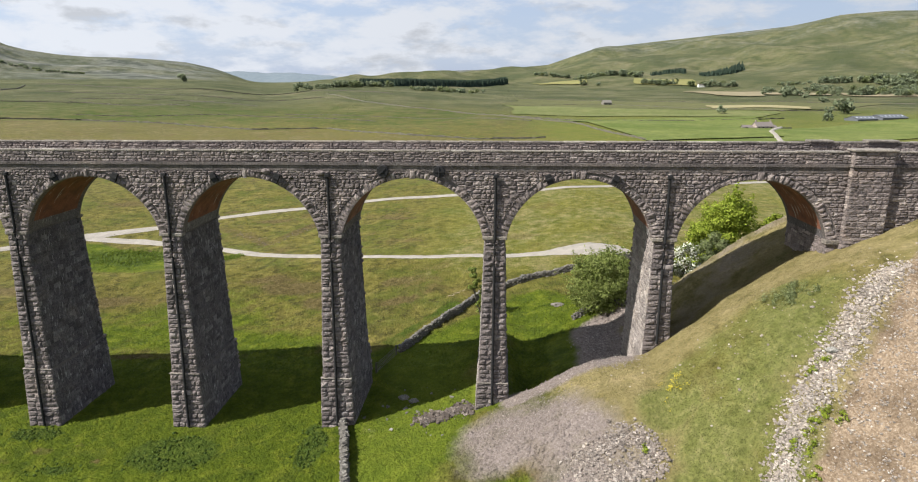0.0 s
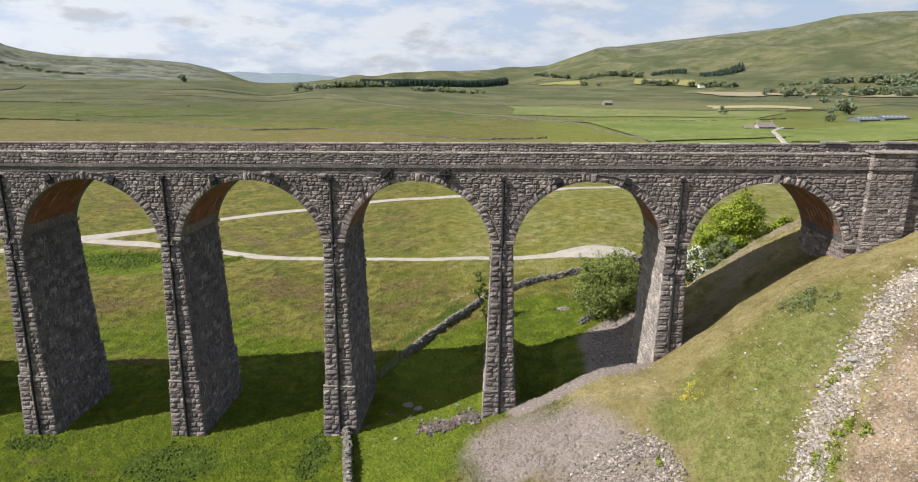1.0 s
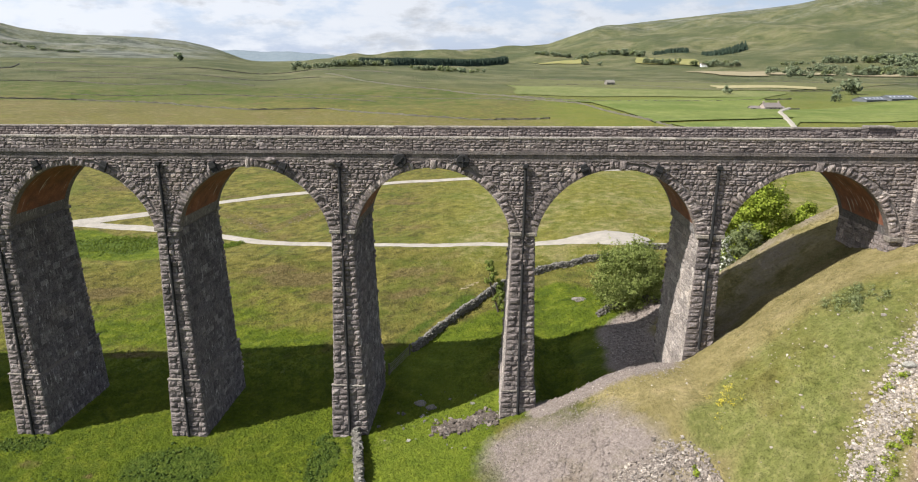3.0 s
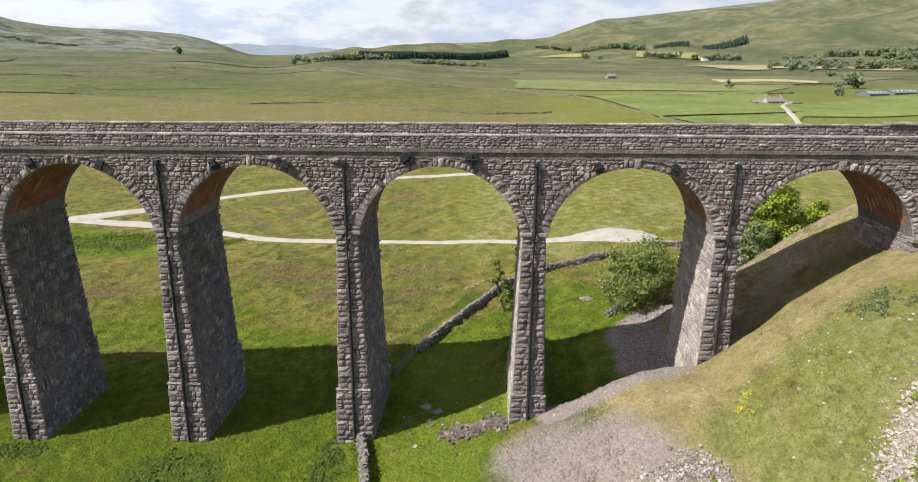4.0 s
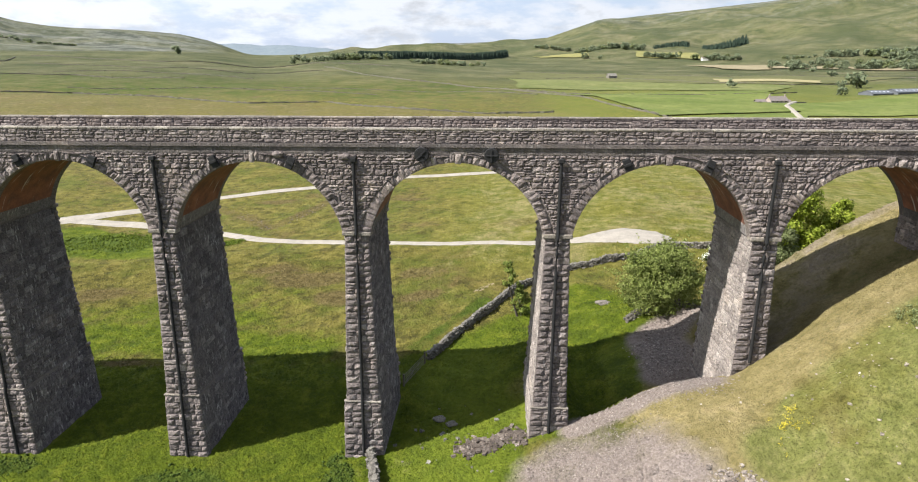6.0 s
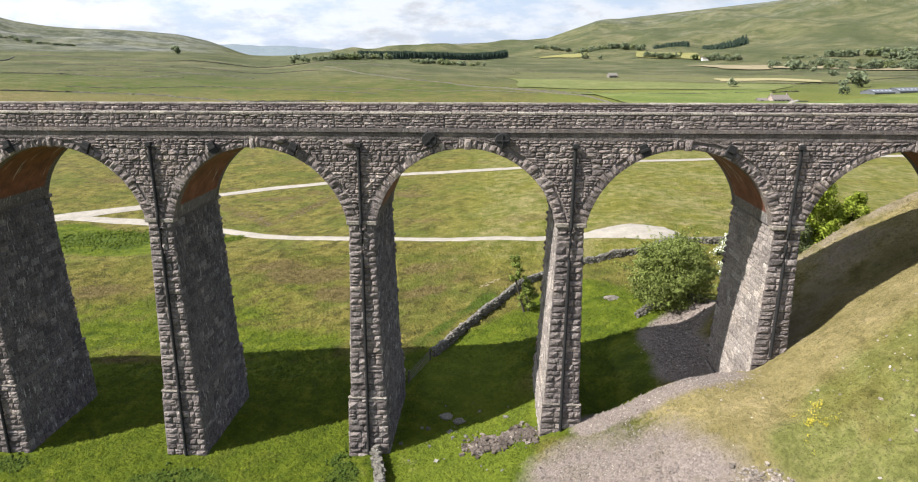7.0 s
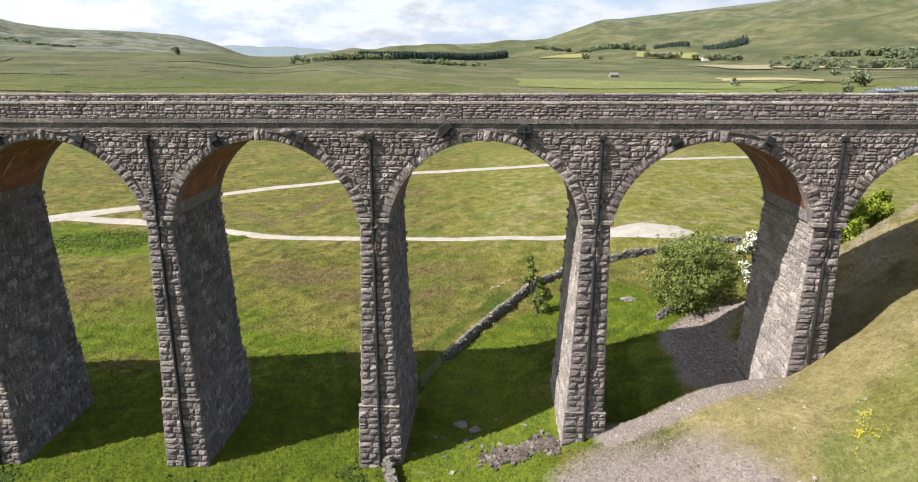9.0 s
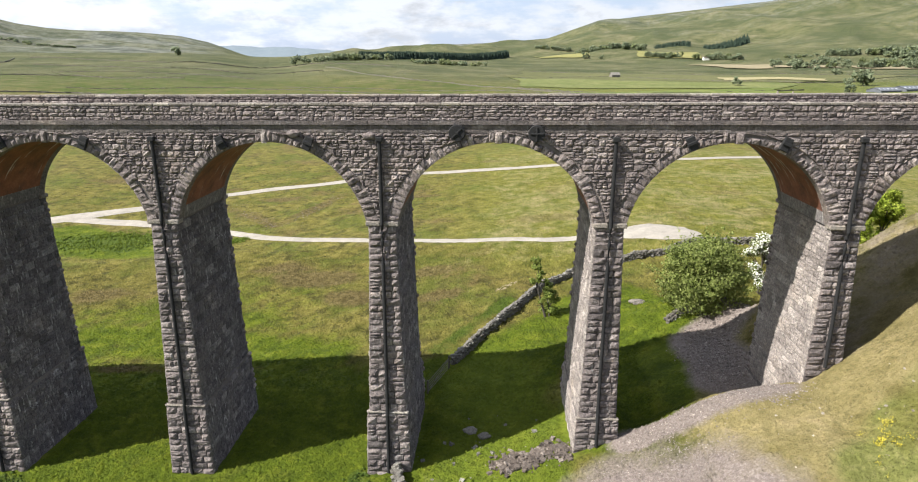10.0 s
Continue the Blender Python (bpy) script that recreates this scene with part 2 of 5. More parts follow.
    edge = calc(n, l, "MULTIPLY_ADD", calc(n, l, "SUBTRACT", patch, 0.5), 1.1, calc(n, l, "MULTIPLY_ADD", calc(n, l, "SUBTRACT", clump, 0.5), 0.8, 0.0))

    def on(mask, lo=0.35, hi=0.65):
        return ramp(n, l, calc(n, l, "ADD", mask, edge), [(lo, (0, 0, 0)), (hi, (1, 1, 1))])

    speck = noise_tex(n, l, p, 1.1, 6, 0.75)
    col = blend(n, l, on(c.outputs["Blue"]), moor, lush)
    rank = ramp(n, l, speck, [(0.30, (0.022, 0.036, 0.004)), (0.50, (0.046, 0.070, 0.008)), (0.70, (0.088, 0.110, 0.018))])
    ling = ramp(n, l, speck, [(0.30, (0.042, 0.032, 0.013)), (0.50, (0.096, 0.074, 0.030)), (0.70, (0.175, 0.140, 0.066))])
    col = blend(n, l, calc(n, l, "MULTIPLY", on(h.outputs["Red"], 0.36, 0.70), 0.9), col, ling)
    col = blend(n, l, k.outputs["Red"], col, blend(n, l, clump, (0.084, 0.126, 0.011), (0.160, 0.190, 0.025)))
    dry = ramp(n, l, clump, [(0.3, (0.162, 0.138, 0.058)), (0.55, (0.226, 0.189, 0.093)), (0.75, (0.292, 0.240, 0.136))])
    dry = blend(n, l, k.outputs["Green"], dry, ramp(n, l, mid, [(0.4, (0.120, 0.104, 0.044)), (0.6, (0.175, 0.145, 0.066))]))
    turf = ramp(n, l, speck, [(0.30, (0.086, 0.100, 0.026)), (0.50, (0.140, 0.148, 0.048)), (0.70, (0.212, 0.202, 0.088))])
    dry = blend(n, l, on(h.outputs["Green"], 0.15, 0.65), dry, turf)
    col = blend(n, l, calc(n, l, "MULTIPLY", on(k.outputs["Blue"], 0.3, 0.65), 0.92), col, dry)
    col = blend(n, l, calc(n, l, "MULTIPLY_ADD", calc(n, l, "SUBTRACT", tuft, 0.5), calc(n, l, "MULTIPLY", ramp(n, l, noise_tex(n, l, p, 0.22, 4), [(0.35, (0.45, 0.45, 0.45)), (0.65, (1, 1, 1))]), 2.9), 0.47), blend(n, l, 1.0, col, (0.5, 0.53, 0.48), "MULTIPLY"), blend(n, l, 1.0, col, (1.45, 1.4, 1.35), "MULTIPLY"))
    grit = noise_tex(n, l, p, 5.5, 5, 0.8)
    col = blend(n, l, on(h.outputs["Blue"], 0.38, 0.62), col, rank)
    gravel = ramp(n, l, grit, [(0.3, (0.120, 0.098, 0.088)), (0.5, (0.192, 0.160, 0.145)), (0.68, (0.310, 0.266, 0.242))])
    gravel = blend(n, l, k.outputs["Green"], gravel, ramp(n, l, mid, [(0.40, (0.058, 0.066, 0.052)), (0.50, (0.120, 0.126, 0.105)), (0.60, (0.190, 0.190, 0.168))]))
    col = blend(n, l, on(c.outputs["Red"], 0.22, 0.78), col, gravel)
    soil = ramp(n, l, grit, [(0.32, (0.120, 0.086, 0.056)), (0.52, (0.250, 0.190, 0.132)), (0.70, (0.45, 0.375, 0.285))])
    soil = blend(n, l, 1.0, soil, ramp(n, l, noise_tex(n, l, p, 0.3, 5, 0.6), [(0.36, (0.58, 0.55, 0.52)), (0.58, (1.08, 1.06, 1.04))]), "MULTIPLY")
    col = blend(n, l, on(c.outputs["Green"]), col, soil)
    l.new(col, bsdf.inputs["Base Color"])
    bsdf.inputs["Roughness"].default_value = 0.95
    bsdf.inputs["Specular IOR Level"].default_value = 0.15
    low = calc(n, l, "MULTIPLY_ADD", clump, 0.5, calc(n, l, "MULTIPLY", tuft, 0.25))
    relief(n, l, bsdf, calc(n, l, "MULTIPLY_ADD", calc(n, l, "MULTIPLY", mid, k.outputs["Green"]), 14.0, low), 0.8, 1.0)
    return m


GROUND = ground_material()


# ---- tools ----
def mesh_object(name, verts, faces, mats, parent=None, label="", slots=None):
    me = bpy.data.meshes.new(name)
    me.from_pydata([tuple(v) for v in verts], [], faces)
    for mt in mats if isinstance(mats, (list, tuple)) else [mats]:
        me.materials.append(mt)
    if slots is not None:
        me.polygons.foreach_set("material_index", slots)
    me.update()
    ob = new(name, me)
    if parent is not None:
        ob.parent = parent
    if label:
        ob["label"] = label
    return ob


def part(name, bm, mat, parent, label=""):
    """Links a bmesh as one mesh object under a thing or a part."""
    me = bpy.data.meshes.new(name)
    bmesh.ops.recalc_face_normals(bm, faces=bm.faces)
    bm.to_mesh(me)
    bm.free()
    me.materials.append(mat)
    ob = new(name, me)
    ob.parent = parent
    if label:
        ob["label"] = label
    return ob


def box_bm(x0, x1, y0, y1, z0, z1, bevel=0.0):
    bm = bmesh.new()
    bmesh.ops.create_cube(bm, size=1.0, matrix=Matrix.Translation(((x0 + x1) / 2, (y0 + y1) / 2, (z0 + z1) / 2)) @ Matrix.Diagonal((x1 - x0, y1 - y0, z1 - z0, 1)))
    if bevel:
        bmesh.ops.bevel(bm, geom=bm.edges[:], offset=bevel, segments=1, affect="EDGES")
    return bm


# ---- the land ----
def smooth(a, b, v):
    w = np.clip((v - a) / (b - a), 0.0, 1.0)
    return w * w * (3 - 2 * w)


def wave(x, y, size, seed):
    """Smooth undulation between about -1 and 1, of that wavelength in metres."""
    r = np.random.RandomState(seed)
    total = np.zeros(np.broadcast(x, y).shape)
    for _ in range(7):
        a, k, p = r.uniform(0, 2 * np.pi), 2 * np.pi / (size * r.uniform(0.6, 1.5)), r.uniform(0, 6.28)
        total = total + np.sin((x * np.cos(a) + y * np.sin(a)) * k + p)
    return total / 3.2


# crest heights of the fells, by bearing from the middle of the viaduct (tangent, rise of the crest per metre)
FELL_EAST = [(-0.30, -0.002), (-0.16, 0.010), (0.00, 0.016), (0.075, 0.022), (0.145, 0.045), (0.23, 0.0535), (0.33, 0.0625), (0.43, 0.071), (0.50, 0.083), (0.57, 0.085), (0.66, 0.082), (0.80, 0.079), (1.2, 0.075)]
FELL_WEST = [(-1.6, 0.12), (-1.05, 0.085), (-0.90, 0.070), (-0.82, 0.053), (-0.80, 0.0445), (-0.757, 0.0355), (-0.69, 0.029), (-0.61, 0.0288), (-0.54, 0.026), (-0.49, 0.0224), (-0.47, 0.0184), (-0.44, 0.0127), (-0.396, -0.002), (-0.35, -0.02), (-0.2, -0.03)]


def height(x, y):
    """The lie of the land."""
    x, y = np.asarray(x, float), np.asarray(y, float)
    d = np.hypot(x - 27.0, y + 52.0)
    u = (x - 27.0) / np.maximum(y + 52.0, 1.0)
    # valley floor and moor
    z = (0.045 + 0.05 * smooth(6, 26, y)) * np.clip(x, -60, 52) + 0.02 * np.clip(y, -60, 0)
    z = z * (1 - smooth(110, 300, d)) + smooth(110, 300, d) * (2.0 + 3.0 * smooth(300, 700, d))
    z = z + (0.35 - 0.27 * smooth(48, 75, y)) * wave(x, y, 26, 3) * smooth(16, 40, np.abs(y - 4)) + 1.2 * wave(x, y, 140, 5) * smooth(120, 400, d)
    left = 1 - smooth(-0.30, 0.10, u)
    z = z + smooth(350, 1500, d) * (6 + 22 * left) + smooth(1500, 3200, d) * (8 - 14 * left)
    # the gap where the dale runs out
    z = z - 13 * np.exp(-((u + 0.355) / 0.075) ** 2) * smooth(450, 1300, d)
    # railway embankment with its end slope, spread wide on the near side
    e = np.interp(x, [-30, 0, 14, 26, 30, 33, 37, 39, 41, 43.5, 45.8, 48, 54, 62, 72, 82, 400], [-0.6, 0.0, 0.4, 2.1, 3.3, 4.6, 7.0, 8.3, 9.2, 9.8, 10.2, 12.0, 17.0, 20.9, 25.0, 27.4, 27.6])
    e = e - 0.62 * np.maximum(-9.0 - y, 0) - (0.62 + 0.75 * smooth(46, 52, x)) * np.maximum(y - 18.0 + 3.0 * smooth(46, 52, x), 0)
    # hollow behind the crest of the end slope
    fall = 0.67 * np.clip(y + 1.0, 0, 6.5) * smooth(32, 36, x) * (1 - smooth(44, 53, x)) + np.clip((y + 4.0) / 10, 0, 1) * np.interp(x, [44, 46, 48.5, 51, 53, 56, 60, 64, 70, 74], [0, 0.4, 1.7, 3.4, 3.8, 3.3, 2.1, 1.5, 1.0, 0])
    e = e - fall * (1 - smooth(17, 24, y))
    e = e + 0.10 * wave(x, y, 9, 11) * smooth(36, 48, x)
    near = (1 - smooth(18, 34, x)) * smooth(12, 24, np.abs(y - 2))
    e = np.maximum(e, z - 4.0)
    e = e * (1 - near) + (z - 1.0) * near
    k = 2.5
    z = np.where(d < 420, np.logaddexp(z * k, e * k) / k - 0.15, z)
    # fells
    crest = 34 + 3300 * np.interp(u, [a for a, _ in FELL_EAST], [b for _, b in FELL_EAST])
    s = smooth(1500, 3300, d)
    s = s + 0.03 * np.sin(s * 6.283 * 3)
    z = z + s * np.maximum(crest - z, 0) * smooth(-0.35, -0.1, u) * (1 - 0.3 * smooth(3300, 4600, d))
    crest = 34 + 2600 * np.interp(u, [a for a, _ in FELL_WEST], [b for _, b in FELL_WEST])
    s = smooth(1700, 2600, d)
    s = s + 0.045 * np.sin(s * 6.283 * 3)
    z = z + s * np.maximum(crest - z, 0) * (1 - smooth(-0.36, -0.2, u))
    z = z + (12 * wave(x, y, 420, 8) + 5 * wave(x, y, 170, 9)) * (0.25 + 0.75 * smooth(-0.35, -0.2, u)) * smooth(1600, 2300, d) * (1 - smooth(2500, 3200, d))
    return z


def graded(lo, hi, fine_lo, fine_hi, step, growth):
    a = list(np.arange(fine_lo, fine_hi + step / 2, step))
    s = step
    while a[-1] < hi:
        s *= growth
        a.append(a[-1] + s)
    s = step
    while a[0] > lo:
        s *= growth
        a.insert(0, a[0] - s)
    return np.array(a)


GX = graded(-4200, 4200, -34, 76, 0.5, 1.034)
GY = graded(-420, 4500, -46, 60, 0.5, 1.027)
MX, MY = np.meshgrid(GX, GY)
MZ = height(MX, MY) + (0.05 * wave(MX, MY, 2.7, 21) + 0.03 * wave(MX, MY, 1.3, 22)) * (1 - smooth(56, 76, np.hypot(MX - 21, MY - 7)))


def lie(x, y):
    """Height of the ground sheet at a place."""
    i = int(np.clip(np.searchsorted(GX, x) - 1, 0, len(GX) - 2))
    j = int(np.clip(np.searchsorted(GY, y) - 1, 0, len(GY) - 2))
    a, b = (x - GX[i]) / (GX[i + 1] - GX[i]), (y - GY[j]) / (GY[j + 1] - GY[j])
    return float((MZ[j, i] * (1 - a) + MZ[j, i + 1] * a) * (1 - b) + (MZ[j + 1, i] * (1 - a) + MZ[j + 1, i + 1] * a) * b)


def near_line(x, y, pts):
    """Distance to a line of points."""
    best = np.full(np.shape(x), 1e9)
    for (ax, ay), (bx, by) in zip(pts, pts[1:]):
        t = np.clip(((x - ax) * (bx - ax) + (y - ay) * (by - ay)) / ((bx - ax) ** 2 + (by - ay) ** 2), 0, 1)
        best = np.minimum(best, np.hypot(x - ax - t * (bx - ax), y - ay - t * (by - ay)))
    return best


# hummocks of the open moor, levelled along the tracks
PATH_LOW = [(-72, 90.5), (-57.5, 89.5), (-49, 86), (-40, 83.5), (-31, 78.5), (-20, 71.5), (-5, 67), (13, 62), (29.6, 58.7), (42.8, 58), (52, 57), (56, 51.8), (80, 55)]
PATH_HIGH = [(-79, 87), (-66, 97), (-46.5, 111), (-22.6, 119), (-8.4, 124.5), (20.4, 127), (44, 130), (68, 138.5), (114.5, 151)]
MZ = MZ + (0.20 * wave(MX, MY, 13, 23) + 0.16 * wave(MX, MY, 6, 24) + 0.07 * wave(MX, MY, 2.6, 25) * (1 - smooth(58, 66, MY))) * smooth(14, 26, MY) * (1 - smooth(85, 130, MY)) * (1 - smooth(90, 130, np.abs(MX))) * smooth(2.5, 8, np.minimum(near_line(MX, MY, PATH_LOW), near_line(MX, MY, PATH_HIGH)))


TOP_WALL = ([-420, -300, -200, -132, -84, -46, -22, 20, 60], [372, 378, 380, 357, 367, 341, 326, 318, 322])


def land_cover(x, y):
    """How much of each place is gravel, bare soil, lush grass, pasture, fell and dry grass."""
    d = np.hypot(x - 27, y + 52)
    u = (x - 27) / np.maximum(y + 52, 1)
    gravel = 0.72 - 0.72 * smooth(1.5, 6.5, near_line(x, y, [(32, -6), (33.5, -9.5), (37, -9), (40, -14), (38, -24)]))
    gravel = np.maximum(gravel, 1 - smooth(0.6, 2.8, near_line(x, y, [(34, -1.2), (38, -1.0), (43.5, -1.0)])))
    gravel = np.maximum(gravel, 1 - smooth(1.6, 4.0, near_line(x, y, [(43.8, 8), (44.2, 11), (43.8, 15), (47, 17.5)])))
    gravel = np.maximum(gravel, 0.34 - 0.34 * smooth(1.0, 5, near_line(x, y, [(47, 2.5), (52, 7), (58, 11)])))
    soil = smooth(-0.5, 3.0, (x - 59.0) * 0.72 - (y + 11.5) * 0.70) * smooth(-40, -32, y) * (1 - smooth(-5, -3, y)) * smooth(44, 48, x)
    lush = (1 - smooth(20, 32, x)) * (1 - smooth(12, 22, y)) + 0.8 * (1 - smooth(4, 9, near_line(x, y, [(22, 12), (30, 20), (38, 30)])))
    lush = np.maximum(lush, 1 - smooth(4, 10, near_line(x, y, [(-66, 80), (-54, 73), (-42, 71)])))
    lush = np.maximum(lush, 0.55 * (1 - smooth(34, 58, y)) * (1 - smooth(-8, 14, x)))
    lush = np.maximum(lush, 0.8 * (1 - smooth(3, 8, near_line(x, y, [(33, 3), (36, 8), (38, 14), (42, 26)]))))
    scar = np.clip(np.sin(d / 42 + 2.2 * wave(x, y, 420, 41)) + 0.25 * wave(x, y, 60, 42), 0, 1) * smooth(1600, 1700, d) * (1 - smooth(2300, 2500, d))
    # limestone on the fells; its even grey base also stands in for haze
    gravel = np.maximum(gravel, np.maximum((0.50 * smooth(1500, 1800, d) + 0.45 * scar) * (1 - smooth(-0.46, -0.38, u)), (0.22 * smooth(1700, 2000, d) + 0.32 * smooth(2350, 2900, d)) * smooth(0.06, 0.16, u) * (0.75 + 0.4 * wave(x, y, 260, 43))))
    gravel = np.maximum(gravel, 0.85 * smooth(2800, 2950, d) * (1 - smooth(3350, 3500, d)) * (1 - smooth(0.03, 0.06, np.abs(u + 0.035 + 0.01 * wave(x, y, 300, 44)))))
    lush = np.maximum(lush, 0.9 * (1 - smooth(3, 7, near_line(x, y, [(22, 10), (25.5, 2.5), (24, -5)]))))
    lush = np.maximum(lush, 0.75 * (1 - smooth(2, 9, near_line(x, y, [(-26, 28), (-12, 24), (4, 20)]))))
    lush = np.maximum(lush, smooth(10, 13, -y) * (1 - smooth(31.5, 37, x + 1.5 * wave(x, y, 7, 45))))
    gravel = gravel * (1 - smooth(10, 12, -y) * (1 - smooth(32, 36, x + 1.5 * wave(x, y, 7, 45))))
    gravel = np.maximum(gravel, 0.44 * (1 - smooth(0.5, 2.2, near_line(x, y, [(51.5, 14.5), (57, 14.6), (66, 14.8)]))))
    field = 0.35 * smooth(0.02, 0.16, u + 0.05 * wave(x, y, 240, 31)) * smooth(230, 300, d) * (1 - smooth(640, 900, d))
    field = np.maximum(field, 0.55 * (1 - smooth(2.5, 7, near_line(x, y, [(22, 14), (25.5, 6), (24.5, -1), (21.5, -9)]))) * smooth(17.5, 19.5, x))
    open_moor = smooth(10, 26, x) * smooth(38, 50, y) * (1 - smooth(150, 190, y))
    field = np.maximum(field, 0.20 * open_moor)
    fells = smooth(300, 900, d)
    crest = np.maximum(1 - smooth(1, 6, near_line(x, y, [(41, -4), (48, -1.5), (55, 1), (63, 1)])), 1 - smooth(1, 4.5, near_line(x, y, [(41, -4), (42.5, -9), (46, -15)])))
    dry = smooth(33, 42, x) * (1 - smooth(16, 24, y)) * smooth(-32, -26, y) * (0.60 + 0.35 * crest)
    dry = dry * (1 - 0.95 * (1 - smooth(3.5, 7, near_line(x, y, [(33, 3), (36, 8), (38, 14), (42, 26)]))))
    dry = np.maximum(dry, 0.36 * open_moor)
    top_wall = np.interp(x, *TOP_WALL)
    dry = np.maximum(dry, 0.30 * smooth(170, 250, y) * (1 - smooth(-4, 8, y - top_wall)) * (1 - smooth(0.10, 0.2, u)))
    return gravel, soil, lush, field, fells, dry


def blot(x, y, spots):
    """Soft-edged patches, each (x, y, half length, half width)."""
    best = np.zeros(np.shape(x))
    for px, py, rx, ry in spots:
        best = np.maximum(best, 1 - smooth(0.35, 1.35, np.hypot((x - px) / rx, (y - py) / ry)))
    return best


NETTLES = [(0.6, -5.6, 5.0, 3.4), (14.0, -4.6, 1.5, 3.6), (13.2, -1.2, 0.8, 1.2), (-15.5, -2.4, 3.4, 1.4), (-9, -8.5, 2.0, 0.8)]


def herb_cover(x, y):
    """How much of each place is brown heather, soft green turf and dark rank green."""
    d = np.hypot(x - 27, y + 52)
    u = (x - 27) / np.maximum(y + 52, 1)
    heather = 0.8 * blot(x, y, [(-2.8, 46, 9, 5), (-10, 51, 7, 5), (5, 37, 6, 4), (-16.5, 17.3, 4, 1.8), (14.5, 45.6, 4, 3), (-36, 45, 8, 5), (16, 36, 4, 3), (-30, 22, 4, 2), (34, 72, 9, 3), (-62, 55, 8, 4)])
    heather = np.maximum(heather, 0.58 * blot(x, y, [(-12.5, -5.5, 1.8, 0.9), (-15.5, -7.2, 2.0, 0.8), (-9.5, -4.4, 0.9, 0.5), (-6.2, -7.0, 0.8, 0.5)]))
    heather = np.maximum(heather, 0.62 * (1 - smooth(0.8, 3.5, near_line(x, y, [(-40, 99), (-31, 92), (-21, 80), (-17, 91), (-13, 106)]))))
    heather = np.maximum(heather, 0.7 * blot(x, y, [(22.6, 141, 6, 3), (-45, 118, 4, 2), (-80, 125, 12, 4), (-28, 105, 8, 3), (5, 100, 10, 2.5)]))
    heather = np.maximum(heather, 0.50 * smooth(150, 240, y) * (1 - smooth(-3, 6, y - np.interp(x, *TOP_WALL))) * (1 - smooth(0.10, 0.2, u)))
    turf = blot(x, y, [(53, -9, 6, 4.5), (57, -7, 4, 3.5), (49.5, -14, 4, 4), (51, -18.5, 3.5, 3.5), (46, -10, 3, 2.5), (47, -17, 3, 3), (48, -8, 2.5, 2)]) * 0.85
    dark = blot(x, y, NETTLES) * 0.95
    dark = np.maximum(dark, 0.8 * blot(x, y, [(-60, 75, 11, 7), (-48, 74, 9, 7), (-26, 71, 3, 2)]))
    dark = np.maximum(dark, 0.6 * (1 - smooth(0.4, 2.4, near_line(x, y, [(17.5, 19.5), (20.5, 23.8), (23.2, 28.0), (25.4, 31.5)]))))
    dark = np.maximum(dark, 0.32 * (1 - smooth(0.6, 3.4, near_line(x, y, [(52, 8.5), (55, 7.0), (58, 5.8), (61, 4.8)]))))
    dark = np.maximum(dark, 0.46 * smooth(380, 400, y) * (1 - smooth(540, 640, y)) * (1 - smooth(-0.05, 0.1, u)))
    return heather, turf, dark


def give_cover(me, x, y):
    c = land_cover(x, y)
    for name, cols in (("cover", c[:3]), ("more", c[3:]), ("herb", herb_cover(x, y))):
        at = me.color_attributes.new(name, "FLOAT_COLOR", "POINT")
        at.data.foreach_set("color", np.stack([*[np.clip(v, 0, 1) for v in cols], np.ones(len(x))], -1).astype(np.float32).ravel())


def build_ground():
    ny, nx = MX.shape
    verts = np.stack([MX, MY, MZ], -1).reshape(-1, 3)
    i = np.arange((ny - 1) * nx).reshape(ny - 1, nx)[:, :-1].ravel()
    quads = np.stack([i, i + 1, i + nx + 1, i + nx], -1)
    me = bpy.data.meshes.new("ground")
    me.vertices.add(len(verts)); me.vertices.foreach_set("co", verts.ravel())
    me.loops.add(quads.size); me.loops.foreach_set("vertex_index", quads.ravel())
    me.polygons.add(len(quads)); me.polygons.foreach_set("loop_start", np.arange(0, quads.size, 4))
    me.polygons.foreach_set("use_smooth", np.ones(len(quads), bool))
    me.update(calc_edges=True)
    x, y = MX.ravel(), MY.ravel()
    give_cover(me, x, y)
    me.materials.append(GROUND)
    tagged(new("ground", me), "rough green moorland rising to distant fells", "ground", kind="structure")


build_ground()

# ---- viaduct ----
BAY = 15.7
RISE = 0.007
X_LOW, X_END = -4.5 * BAY, 4 * BAY - 0.4
Y_FAR = 8.15


def level(x, z):
    """A height of the deck, which climbs gently."""
    return z + RISE * (x - 23.5)


CROWN, SPRING, RADIUS, HALF = 26.43, 20.95, 6.83, 6.72
PIERS = range(-2, 4)
FOOT = {-2: -2.0, -1: -1.6, 0: -1.0, 1: -0.7, 2: 0.6, 3: 3.5}
ZC, EX, EZ = CROWN - RADIUS, 7.75, 7.42
OPEN = math.asin(HALF / RADIUS)
rng = np.random.RandomState(4)


def half_width(z):
    return 0.95 + (20.6 - z) * 0.031 + (0.15 if z < 6.05 else 0.0)


def lean(z):
    return (20.6 - z) * 0.024 + (0.13 if z < 6.05 else 0.0)


